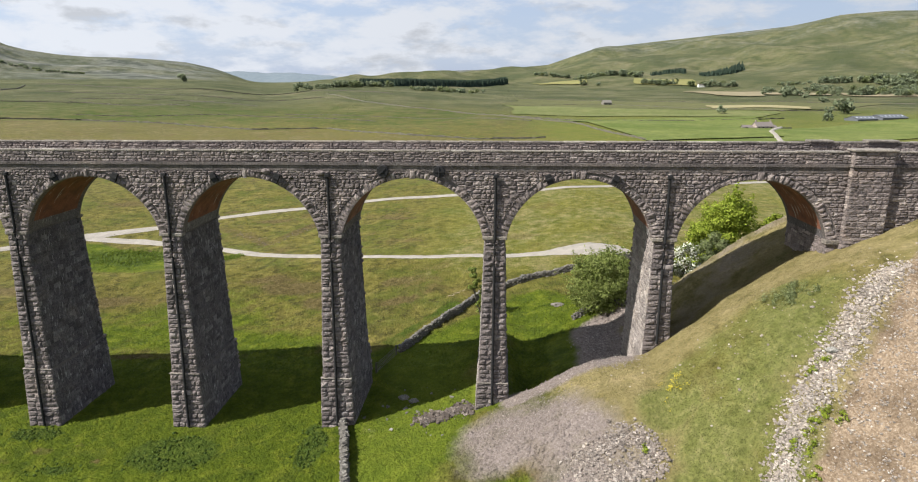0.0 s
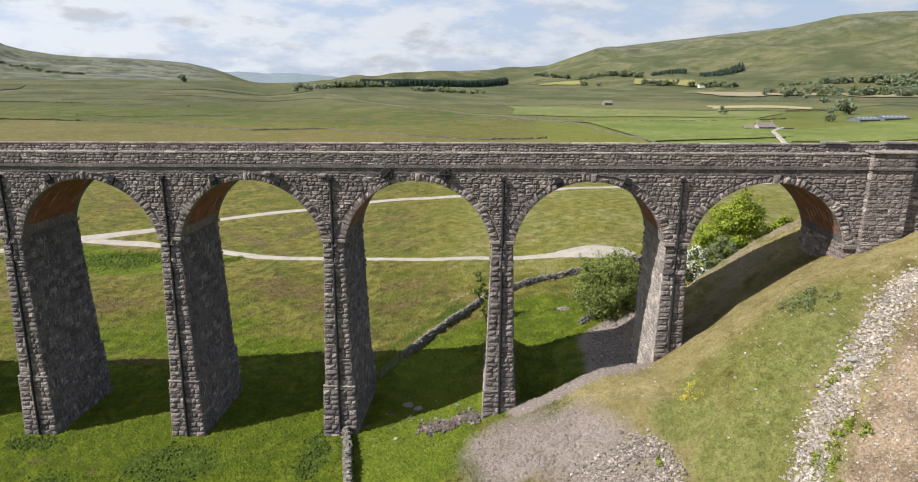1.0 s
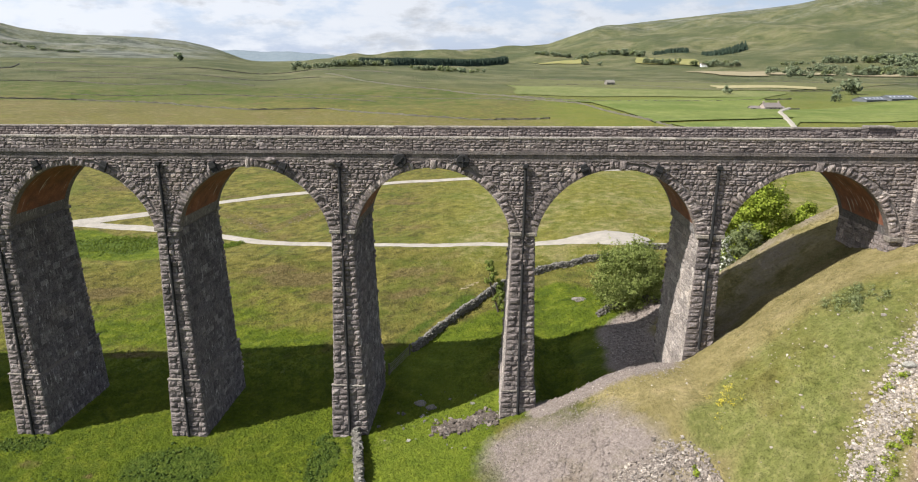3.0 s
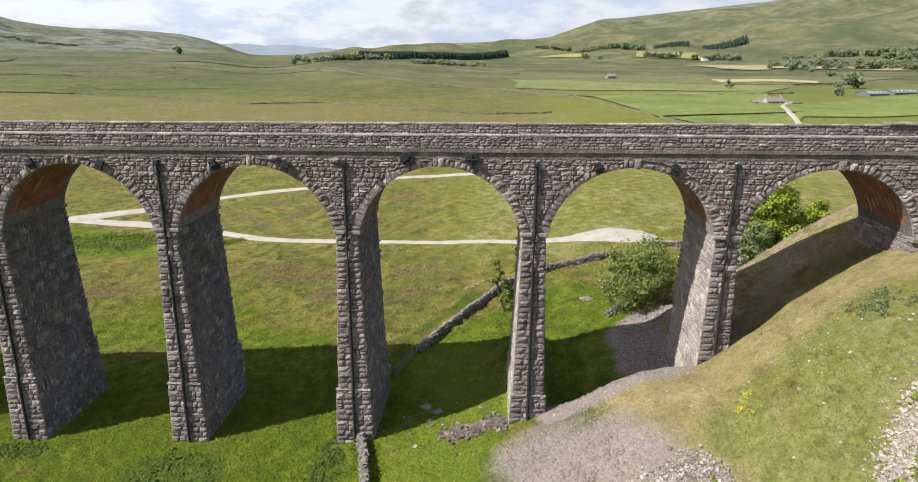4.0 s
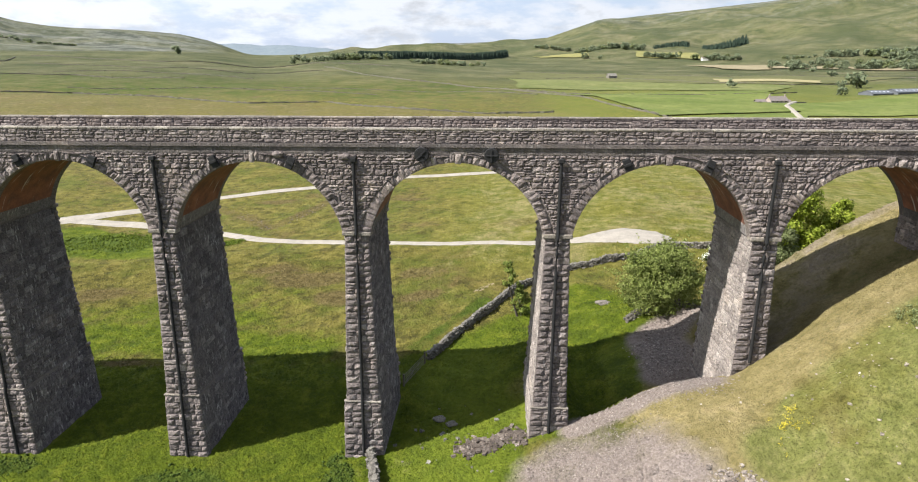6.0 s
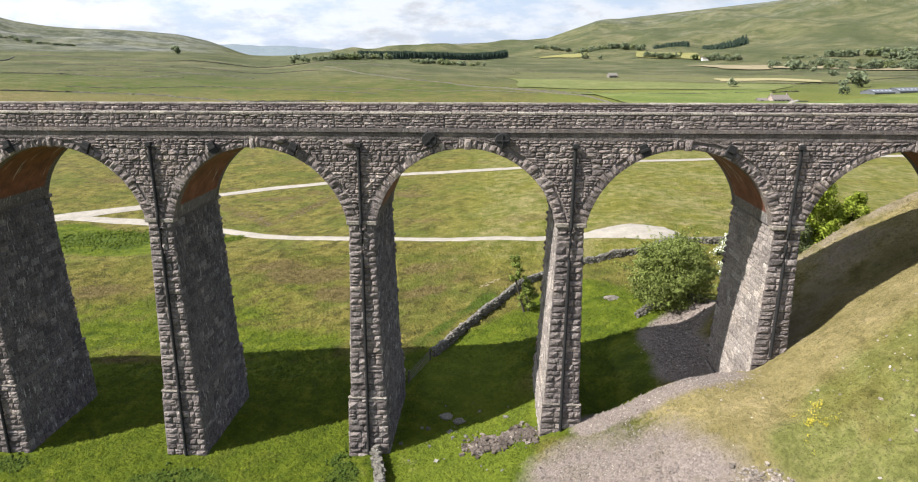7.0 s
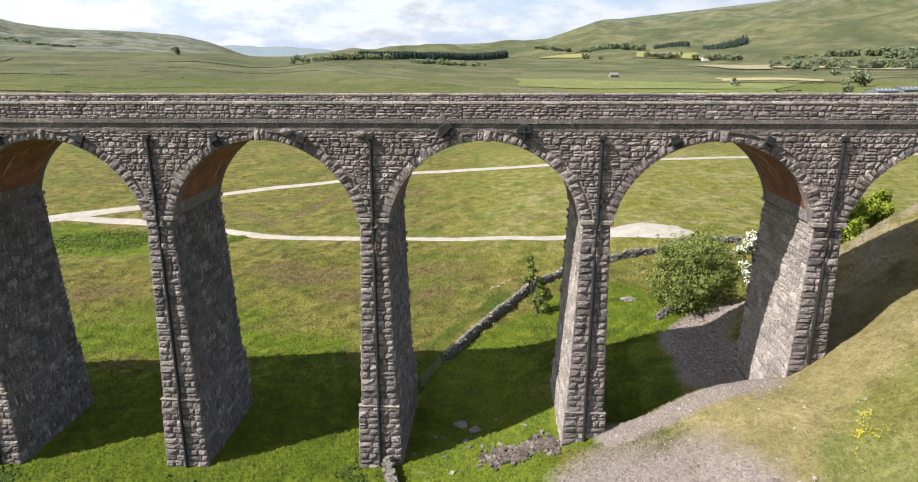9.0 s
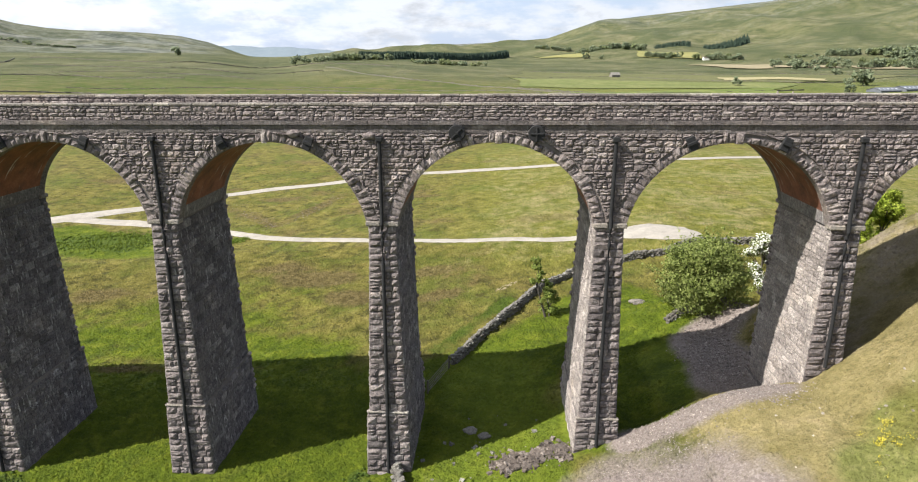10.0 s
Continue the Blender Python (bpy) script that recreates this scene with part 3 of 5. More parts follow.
def hewn(quads, proud=0.07, rough=0.05, gap=0.017, back=0.07, swell=0.45, cells=4):
    """Vertices and faces of rock-faced blocks, each on four corners (lower left, lower right, upper right, upper left, seen from outside)."""
    q = np.asarray(quads, float)
    m, n = len(q), cells + 1
    nor = np.cross(q[:, 1] - q[:, 0], q[:, 3] - q[:, 0])
    nor /= np.linalg.norm(nor, axis=1, keepdims=True)
    wide = np.linalg.norm(q[:, 1] - q[:, 0], axis=1)[:, None]
    high = np.linalg.norm(q[:, 3] - q[:, 0], axis=1)[:, None]
    dx, dz = np.minimum(gap / wide, 0.15), np.minimum(gap / high, 0.15)
    lift = proud * rng.uniform(0.55, 1.5, (m, 1))
    tip = rng.uniform(-0.22, 0.22, (m, 2)) * proud
    out = [q - nor[:, None] * back]
    for b in range(n):
        for a in range(n):
            u, w = a / cells, b / cells
            edge_a, edge_b = a in (0, cells), b in (0, cells)
            s = dx + (1 - 2 * dx) * u + (rng.uniform(0, 0.035, (m, 1)) * (1 if a == 0 else -1) if edge_a else rng.uniform(-0.22, 0.22, (m, 1)) / cells)
            t = dz + (1 - 2 * dz) * w + (rng.uniform(0, 0.05, (m, 1)) * (1 if b == 0 else -1) if edge_b else rng.uniform(-0.22, 0.22, (m, 1)) / cells)
            low, top = q[:, 0] * (1 - s) + q[:, 1] * s, q[:, 3] * (1 - s) + q[:, 2] * s
            round_off = (1 - abs(2 * u - 1) ** 4) * (1 - abs(2 * w - 1) ** 4)
            h = lift * (swell * 0.7 + (1 - swell * 0.7) * round_off) + (tip[:, :1] * (u - 0.5) + tip[:, 1:] * (w - 0.5)) * 2 + rng.uniform(-0.6, 0.6, (m, 1)) * rough * (0.45 if edge_a or edge_b else 1.0)
            out.append((low * (1 - t) + top * t + nor * h)[:, None])
    v = np.concatenate(out, 1)

    def at(a, b):
        return 4 + b * n + a
    f = [(0, 1, *[at(a, 0) for a in range(cells, -1, -1)]), (1, 2, *[at(cells, b) for b in range(cells, -1, -1)]), (2, 3, *[at(a, cells) for a in range(n)]), (3, 0, *[at(0, b) for b in range(n)])]
    f += [(at(a, b), at(a + 1, b), at(a + 1, b + 1), at(a, b + 1)) for b in range(cells) for a in range(cells)]
    return v, f


def joined_stones(name, quads, mat, parent, label="", **how):
    v, f = hewn(quads, **how)
    faces = [tuple(v.shape[1] * i + k for k in g) for i in range(len(v)) for g in f]
    ob = mesh_object(name, v.reshape(-1, 3).tolist(), faces, mat, parent, label)
    ob["kind"] = "stuff"
    return ob


def single_stones(name, quads, mat, parent, **how):
    v, f = hewn(quads, cells=3, **how)
    for one in v:
        mesh_object(name, one.tolist(), f, mat, parent)


def cut(lo, hi, small, large):
    """Random lengths that fill a stretch."""
    at = [lo]
    while hi - at[-1] > large:
        at.append(at[-1] + rng.uniform(small, large))
    if hi - at[-1] > large * 0.75:
        at.append((at[-1] + hi) / 2 + rng.uniform(-0.05, 0.05))
    if len(at) > 1 and hi - at[-1] < small * 0.6:
        at.pop()
    return at + [hi]


def courses(z0, z1, small, large, keep=()):
    zs = [z0]
    for stop in (*keep, z1):
        if stop > z0:
            zs = zs[:-1] + cut(zs[-1], stop, small, large)
    return zs


def coursed(place_at, edges, zs, small, large, split=0.0):
    """Blocks in courses. edges(z): the two ends of the course line; place_at(s, z): the point in space."""
    quads = []
    for z0, z1 in zip(zs, zs[1:]):
        (a0, b0), (a1, b1) = edges(z0 + 1e-4), edges(z1 - 1e-4)
        if max(b0 - a0, b1 - a1) < 0.15:
            continue
        cuts = cut(min(a0, a1), max(b0, b1), small, large)
        for s0, s1 in zip(cuts, cuts[1:]):
            rows = [(0, 1)]
            if rng.rand() < split and z1 - z0 > 0.3:
                m = rng.uniform(0.4, 0.6)
                rows = [(0, m), (m, 1)]
            for r0, r1 in rows:
                lo = [min(max(s, a0 + (a1 - a0) * r0), b0 + (b1 - b0) * r0) for s in (s0, s1)]
                hi = [min(max(s, a0 + (a1 - a0) * r1), b0 + (b1 - b0) * r1) for s in (s0, s1)]
                if lo[1] - lo[0] + hi[1] - hi[0] < 0.16:
                    continue
                if lo[1] - lo[0] < 0.03:
                    lo[1] = lo[0] + 0.03
                if hi[1] - hi[0] < 0.03:
                    hi[1] = hi[0] + 0.03
                za, zb = z0 + (z1 - z0) * r0, z0 + (z1 - z0) * r1
                quads.append([place_at(lo[0], za), place_at(lo[1], za), place_at(hi[1], zb), place_at(hi[0], zb)])
    return quads


def tube(points, radius, sides=10):
    bm = bmesh.new()
    rings = []
    for i, p in enumerate(points):
        d = (Vector(points[min(i + 1, len(points) - 1)]) - Vector(points[max(i - 1, 0)])).normalized()
        m = d.to_track_quat("Z", "Y").to_matrix()
        rings.append([bm.verts.new(Vector(p) + m @ Vector((radius * math.cos(a), radius * math.sin(a), 0))) for a in np.linspace(0, 2 * math.pi, sides, False)])
    for a, b in zip(rings, rings[1:]):
        for i in range(sides):
            bm.faces.new((a[i], a[(i + 1) % sides], b[(i + 1) % sides], b[i]))
    bm.faces.new(rings[0][::-1]); bm.faces.new(rings[-1])
    return bm


viaduct = new("viaduct")
tagged(viaduct, "long railway viaduct of dark rock-faced gritstone arches", "viaduct")


def build_pier(k):
    cx, z0 = k * BAY, FOOT[k]
    top = level(cx, SPRING)
    zs = [z0, 6.0, 6.06, level(cx, 20.6), top]
    verts, faces = [], []
    for z in zs:
        w, ln = half_width(min(z, 20.6)) - 0.05, lean(min(z, 20.6)) - 0.05
        verts += [(cx - w, -ln, z), (cx + w, -ln, z), (cx + w, Y_FAR + 0.2 + ln, z), (cx - w, Y_FAR + 0.2 + ln, z)]
    for i in range(len(zs) - 1):
        for j in range(4):
            faces.append((4 * i + j, 4 * i + (j + 1) % 4, 4 * i + 4 + (j + 1) % 4, 4 * i + 4 + j))
    faces += [(3, 2, 1, 0), tuple(range(4 * len(zs) - 4, 4 * len(zs)))]
    pier = mesh_object("pier", verts, faces, MORTAR, viaduct)
    if k < -1:
        return pier
    zs = courses(z0, level(cx, 20.62), 0.44, 0.62, (6.05,))

    def front_edges(z):
        return cx - half_width(z), cx + half_width(z)

    def side_edges(z):
        return -lean(z), Y_FAR + 0.2 + lean(z)

    face = coursed(lambda s, z: (s, -lean(z), z), front_edges, zs, 0.62, 1.25, 0.05)
    if k in (1, 2):
        single_stones("stone", face, PIERSTONE, pier, proud=0.12, rough=0.06)
    else:
        joined_stones("stonework", face, PIERSTONE, pier, proud=0.12, rough=0.06)
    # +x faces take the shade-darkened stone, -x faces the sun-lightened one
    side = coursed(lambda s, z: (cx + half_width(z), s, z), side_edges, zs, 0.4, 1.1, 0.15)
    joined_stones("side_stonework", side, LIMED_SHADED, pier, "gritstone side face streaked with lime, its colour darkened for shade", proud=0.05, rough=0.05)
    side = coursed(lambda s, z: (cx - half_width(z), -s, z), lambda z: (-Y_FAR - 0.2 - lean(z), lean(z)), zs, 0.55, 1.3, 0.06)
    joined_stones("side_stonework", side, SUNLIT_SIDE, pier, "gritstone side face, its colour lightened for sun", proud=0.05, rough=0.05)
    back = coursed(lambda s, z: (-s, Y_FAR + 0.2 + lean(z), z), lambda z: (-cx - half_width(z), -cx + half_width(z)), zs, 0.55, 1.15)
    joined_stones("back_stonework", back, STONE, pier, proud=0.08, rough=0.05)
    # stones left proud at the far corners
    q = []
    for z in np.arange(max(z0, 1.0) + 1.0, 20.0, 0.55):
        for side in (-1, 1):
            if rng.rand() < 0.55:
                w, h2, y1 = half_width(z) + 0.06, rng.uniform(0.26, 0.44), Y_FAR + 0.2 + lean(z)
                y0 = y1 - rng.uniform(0.3, 0.6)
                a, b = (y0, y1) if side > 0 else (y1, y0)
                q.append([(cx + side * w, a, z), (cx + side * w, b, z), (cx + side * w, b, z + h2), (cx + side * w, a, z + h2)])
    joined_stones("corner_stonework", q, STONE, pier, "rough stones standing proud at the corner", proud=0.10, rough=0.06, back=0.16)
    # weathered ledge over the wider foot
    if z0 < 5:
        for a, b in ((cx - half_width(6.0), cx - 0.15), (cx + 0.15, cx + half_width(6.0))):
            part("ledge", box_bm(a - 0.03, b + 0.03, -lean(6.0) - 0.1, -lean(6.2) + 0.1, 6.0, 6.13, 0.04), COPING, pier, "pale weathered ledge")
    # projecting springers, one slab each side of the rainwater pipe
    zi = level(cx, 20.6)
    for a, b in ((cx - 1.16, cx - 0.13), (cx + 0.13, cx + 1.16)):
        for y0, y1 in ((-0.2, 0.55), (Y_FAR - 0.55, Y_FAR + 0.36)):
            part("impost", box_bm(a, b, y0, y1, zi, zi + 0.34, 0.06), COPING, pier, "pale weathered springing stone")
    return pier


def build_pipe(k):
    cx = k * BAY
    pts = [(cx, 0.15, level(cx, 26.62)), (cx, -0.17, level(cx, 26.6)), (cx, -0.2, level(cx, 26.4)), (cx, -0.2, level(cx, SPRING + 0.5)), (cx, -0.32, 20.7)]
    zf = max(lie(cx, -lean(1.0) - 0.3) + 0.1, FOOT[k])
    pts += [(cx, -lean(z) - 0.2, z) for z in np.arange(19.5, max(zf, 6.3), -1.6)]
    if zf < 5:
        pts += [(cx, -lean(5.9) - 0.2, 5.9)]
    pts += [(cx, -lean(zf) - 0.2, zf)]
    pipe = part("rainwater_pipe", tube(pts, 0.13), IRON, viaduct, "black cast-iron rainwater pipe")
    for z in np.arange(level(cx, 25.6), zf + 1, -2.7):
        y = -0.2 if z > SPRING else -lean(z) - 0.2
        part("pipe_collar", tube([(cx, y, z), (cx, y, z - 0.16)], 0.15), IRON, pipe)
    part("hopper", box_bm(cx - 0.22, cx + 0.22, -0.4, 0.0, level(cx, 26.5), level(cx, 26.8), 0.03), IRON, pipe)


def ring_point(c, a, r, y):
    return (c + r * math.sin(a), y, level(c, ZC + r * math.cos(a)))


def extrados(a):
    return 1 / math.sqrt((math.sin(a) / EX) ** 2 + (math.cos(a) / EZ) ** 2)


def build_arch(k):
    c = (k + 0.5) * BAY
    arc = [ring_point(c, a, RADIUS, 0)[::2] for a in np.linspace(-OPEN, OPEN, 41)]
    low = [(c - BAY / 2, level(c, SPRING))] + arc + [(c + BAY / 2, level(c, SPRING))]
    verts, faces, slots = [], [], []
    for x, z in low:
        verts += [(x, 0.05, z), (x, 0.05, level(x, 27.9)), (x, Y_FAR - 0.05, z), (x, Y_FAR - 0.05, level(x, 27.9)), (x, 0.75, z), (x, Y_FAR - 0.75, z)]
    for i in range(len(low) - 1):
        o, p = 6 * i, 6 * i + 6
        faces += [(o, p, p + 1, o + 1), (p + 2, o + 2, o + 3, p + 3), (o, o + 4, p + 4, p), (o + 4, o + 5, p + 5, p + 4), (o + 5, o + 2, p + 2, p + 5)]
        # the foot of the vault reuses the darkened side stone
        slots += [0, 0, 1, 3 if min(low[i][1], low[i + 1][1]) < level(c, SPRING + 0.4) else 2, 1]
    arch = mesh_object("arch", verts, faces, [MORTAR, DRESSED, BRICK, LIMED_SHADED], viaduct, "arch with a red brick vault streaked with lime", slots=slots)
    if k < -2:
        return
    cuts = [-OPEN]
    while cuts[-1] < OPEN:
        cuts.append(cuts[-1] + rng.uniform(0.05, 0.084))
    cuts = np.array(cuts) * 1.0
    cuts = -OPEN + (cuts + OPEN) * (2 * OPEN) / (cuts[-1] + OPEN)
    mid = int(np.argmin(np.abs((cuts[:-1] + cuts[1:]) / 2)))
    ring = []
    for i, (a0, a1) in enumerate(zip(cuts, cuts[1:])):
        r = extrados((a0 + a1) / 2) * rng.choice([rng.uniform(0.965, 0.99), rng.uniform(0.99, 1.03)])
        if i != mid:
            ring.append([ring_point(c, a0, RADIUS - 0.02, 0), ring_point(c, a1, RADIUS - 0.02, 0), ring_point(c, a1, r, 0), ring_point(c, a0, r, 0)])
    single_stones("voussoir", ring, STONE, arch, proud=0.11, rough=0.085)
    a0, a1 = cuts[mid], cuts[mid + 1]
    key = [ring_point(c, a0, RADIUS - 0.1, -0.1), ring_point(c, a1, RADIUS - 0.1, -0.1), ring_point(c, a1, extrados(0) + 0.12, -0.1), ring_point(c, a0, extrados(0) + 0.12, -0.1)]
    v, f = hewn([key], proud=0.1, rough=0.03, back=0.2)
    mesh_object("keystone", v[0].tolist(), f, STONE, arch)
    # iron tie plates on the haunches
    if k in (-2, -1, 0, 2):
        for s in (-1, 1):
            ang = s * 0.415
            m = Matrix.Translation(ring_point(c, ang, RADIUS + 0.62, -0.27)) @ Matrix.Rotation(ang, 4, "Y")
            bm = box_bm(-0.29, 0.29, -0.1, 0.14, -0.5, 0.42, 0.04)
            bm.transform(m)
            plate = part("tie_plate", bm, IRON, arch, "black iron tie plate")
            bm = box_bm(-0.31, 0.31, -0.2, -0.06, -0.12, 0.08, 0.02)
            bm.transform(m)
            part("tie_bar", bm, IRON, plate)
    if k == 1:
        for s, spin in ((-1, 45), (1, 0)):
            m = Matrix.Translation((c + s * 2.63, -0.30, level(c, 27.05))) @ Matrix.Rotation(radians(90), 4, "X") @ Matrix.Rotation(radians(spin), 4, "Z")
            bm = bmesh.new()
            bmesh.ops.create_cone(bm, cap_ends=True, segments=36, radius1=0.56, radius2=0.52, depth=0.2, matrix=m)
            plate = part("tie_disc", bm, IRON, arch, "round black iron tie plate")
            for turn in (0, 90):
                bm = box_bm(-0.45, 0.45, -0.05, 0.05, 0.1, 0.16, 0.015)
                bm.transform(m @ Matrix.Rotation(radians(turn), 4, "Z"))
                part("rib", bm, IRON, plate)
            bm = bmesh.new()
            bmesh.ops.create_cone(bm, cap_ends=True, segments=12, radius1=0.11, radius2=0.09, depth=0.2, matrix=m @ Matrix.Translation((0, 0, 0.14)))
            part("nut", bm, IRON, plate)
    return arch


def build_spandrel(k):
    """The rubble between two arch rings, over pier k."""
    cx = k * BAY

    def edges(z):
        v = (z - level(cx, 0) - ZC) / EZ
        e = (EX - 0.06) * math.sqrt(max(1 - v * v, 0.0))
        return cx - BAY / 2 + e, cx + BAY / 2 - e

    zs = courses(level(cx, SPRING), level(cx, 27.04), 0.30, 0.54)
    quads = coursed(lambda s, z: (s, 0.0, z), edges, zs, 0.30, 0.95, 0.25)
    core = mesh_object("spandrel", [(cx - 0.3, 0.1, 22), (cx + 0.3, 0.1, 22), (cx + 0.3, 0.1, 26.9), (cx - 0.3, 0.1, 26.9), (cx - 0.3, 0.5, 22), (cx + 0.3, 0.5, 22), (cx + 0.3, 0.5, 26.9), (cx - 0.3, 0.5, 26.9)],
                       [(0, 1, 2, 3), (5, 4, 7, 6), (1, 5, 6, 2), (4, 0, 3, 7), (3, 2, 6, 7), (4, 5, 1, 0)], MORTAR, viaduct)
    joined_stones("stonework", quads, STONE, core, proud=0.085, rough=0.07)


def course_slab(name, x0, x1, y0, y1, z0, z1, mat, parent, label=""):
    bm = bmesh.new()
    v = [bm.verts.new((x, y, level(x, z))) for x in (x0, x1) for y in (y0, y1) for z in (z0, z1)]
    for f in ((0, 1, 3, 2), (4, 6, 7, 5), (0, 4, 5, 1), (2, 3, 7, 6), (1, 5, 7, 3), (0, 2, 6, 4)):
        bm.faces.new([v[i] for i in f])
    return part(name, bm, mat, parent, label)


def copings(parent, x0, x1, y0, y1, z0, z1, fade=0.0):
    x = x0
    while x < x1:
        x2 = min(x + rng.uniform(1.1, 1.7), x1)
        dz, dy = rng.uniform(-0.015, 0.015), rng.uniform(-0.02, 0.02)
        bm = box_bm(x + 0.008, x2 - 0.008, y0 + dy, y1 + dy, level(x, z0) + 0.004, level(x, z1) + dz, 0.035)
        part("coping_stone", bm, COPING, parent)
        x = x2


def build_parapets():
    course_slab("deck", X_LOW, 110, 0.3, Y_FAR - 0.3, 27.45, 27.93, BALLAST, viaduct, "ballasted track bed")
    band = course_slab("band", X_LOW, 110, -0.05, 0.3, 27.02, 27.6, DRESSED, viaduct, "smooth dark stone band")
    quads = coursed(lambda s, z: (s, -0.05, z + RISE * (s - 23.5)), lambda z: (-26, 62.6), [27.03, 27.3, 27.6], 0.7, 1.6)
    joined_stones("bandwork", quads, DRESSED, band, proud=0.02, rough=0.012, gap=0.012)
    x = -26.0
    while x < 78:
        x2 = x + rng.uniform(1.2, 2.0)
        ob = course_slab("string_stone", x + 0.006, x2 - 0.006, -0.2 + rng.uniform(-0.015, 0.015), 0.3, 27.6, 27.86 + rng.uniform(-0.01, 0.01), DRESSED, band)
        x = x2
    near = course_slab("parapet", X_LOW, 110, 0.06, 0.42, 27.8, 28.84, MORTAR, viaduct)
    far = course_slab("parapet", X_LOW, 110, Y_FAR - 0.42, Y_FAR, 27.6, 28.94, MORTAR, viaduct)
    for ob, y, z0, z1, mat in ((near, 0.0, 27.87, 28.84, STONE), (far, Y_FAR - 0.48, 27.93, 28.94, STONE)):
        quads = []
        for k in range(-26, 78, 8):
            dz = RISE * (k + 4 - 23.5)
            zs = courses(z0 + dz, z1 + dz, 0.2, 0.36)
            quads += coursed(lambda s, z: (s, y, z), lambda z: (k, k + 8), zs, 0.28, 0.9, 0.15)
        joined_stones("stonework", quads, mat, ob, proud=0.06, rough=0.05)
    copings(near, -26, 62.5, -0.08, 0.5, 28.84, 29.02)
    copings(near, 66.4, 80, -0.08, 0.5, 28.84, 29.02)
    copings(far, -26, 62.6, Y_FAR - 0.56, Y_FAR + 0.06, 28.94, 29.12)
    for a, b in ((64.7, 68.2), (71.0, 79.6)):
        copings(far, a, b, Y_FAR - 0.56, Y_FAR + 0.06, 28.94, 29.12)
    for x0, x1, top in ((62.6, 64.7, 29.08), (68.2, 71.0, 29.08)):
        block = course_slab("parapet_block", x0, x1, Y_FAR - 0.62, Y_FAR + 0.3, 28.9, top, DRESSED, far)
        copings(block, x0 - 0.1, x1 + 0.1, Y_FAR - 0.75, Y_FAR + 0.4, top, top + 0.2)


def build_abutment():
    xa = 3.5 * BAY + HALF
    body = part("abutment", box_bm(xa + 0.05, 112, 0.06, Y_FAR - 0.06, 10, level(66, SPRING)), MORTAR, viaduct)
    part("upper_wall", box_bm(4 * BAY + 0.004, 112, 0.06, Y_FAR - 0.06, level(66, SPRING) + 0.004, 27.6), MORTAR, body)
    wall = []
    zs = courses(14, level(62, SPRING), 0.3, 0.48)
    wall += coursed(lambda s, z: (s, 0.0, z), lambda z: (xa, 62.75), zs, 0.4, 1.0)
    wall += [[(xa, -y, z) for _, y, z in q] for q in coursed(lambda s, z: (0, s, z), lambda z: (-Y_FAR, 0.0), zs, 0.4, 1.1, 0.2)]
    zs = courses(18, level(70, 27.04), 0.3, 0.48)
    wall += coursed(lambda s, z: (s, 0.0, z), lambda z: (66.2, 82), zs, 0.45, 1.3, 0.2)
    zu = courses(level(62, SPRING), level(62, 27.04), 0.28, 0.44)
    cx = 3.5 * BAY

    def edges(z):
        v = (z - level(cx, 0) - ZC) / EZ
        return cx + EX * math.sqrt(max(1 - v * v, 0.0)), 62.75
    wall += coursed(lambda s, z: (s, 0.0, z), edges, zu, 0.4, 1.1, 0.3)
    joined_stones("stonework", wall, STONE, body, proud=0.08, rough=0.06)
    part("impost", box_bm(xa - 0.2, xa + 1.3, -0.22, 0.6, level(62, 20.5), level(62, 20.95), 0.08), COPING, body, "pale weathered springing stone")
    # pilaster that ends the arcade
    pil = part("pilaster", box_bm(62.76, 66.14, -0.5, 0.5, 15, level(64, 29.0)), MORTAR, viaduct)
    zs = courses(15.5, level(64, 29.0), 0.3, 0.46, (27.03, 27.62, 27.86))
    q = coursed(lambda s, z: (s, -0.55, z), lambda z: (62.72, 66.18), zs, 0.45, 1.2, 0.15)
    q += [[(62.72, -y, z) for _, y, z in r] for r in coursed(lambda s, z: (0, s, z), lambda z: (-0.04, 0.55), zs, 0.3, 0.8)]
    q += coursed(lambda s, z: (66.18, s, z), lambda z: (-0.55, 0.04), zs, 0.3, 0.8)
    joined_stones("stonework", q, STONE, pil, proud=0.05, rough=0.05)
    part("cap", box_bm(62.55, 66.35, -0.75, 0.7, level(64, 29.0), level(64, 29.22), 0.06), COPING, pil, "pale weathered cap stone")
    part("string_stone", box_bm(62.6, 66.3, -0.72, 0.3, level(64, 27.62), level(64, 27.85), 0.03), DRESSED, pil)


for k in PIERS:
    build_pier(k)
for k in range(-1, 4):
    build_pipe(k)
for k in range(-4, 4):
    build_arch(k)
for k in range(-1, 4):
    build_spandrel(k)
build_parapets()
build_abutment()


def corbel(x, z):
    bm = bmesh.new()
    bmesh.ops.create_icosphere(bm, subdivisions=3, radius=1.0)
    for v in bm.verts:
        v.co *= 1 + 0.22 * noise.noise(v.co * 1.6 + Vector((x, 0, z)))
        v.co = Vector((v.co.x * 0.46, v.co.y * 0.3, v.co.z * 0.27))
    bm.transform(Matrix.Translation((x, -0.05, level(x, z))))
    part("corbel", bm, STONE, viaduct, "pale rounded projecting stone")


corbel(15.05, 26.85)
corbel(BAY * 0.5 + 2.0, 27.0)


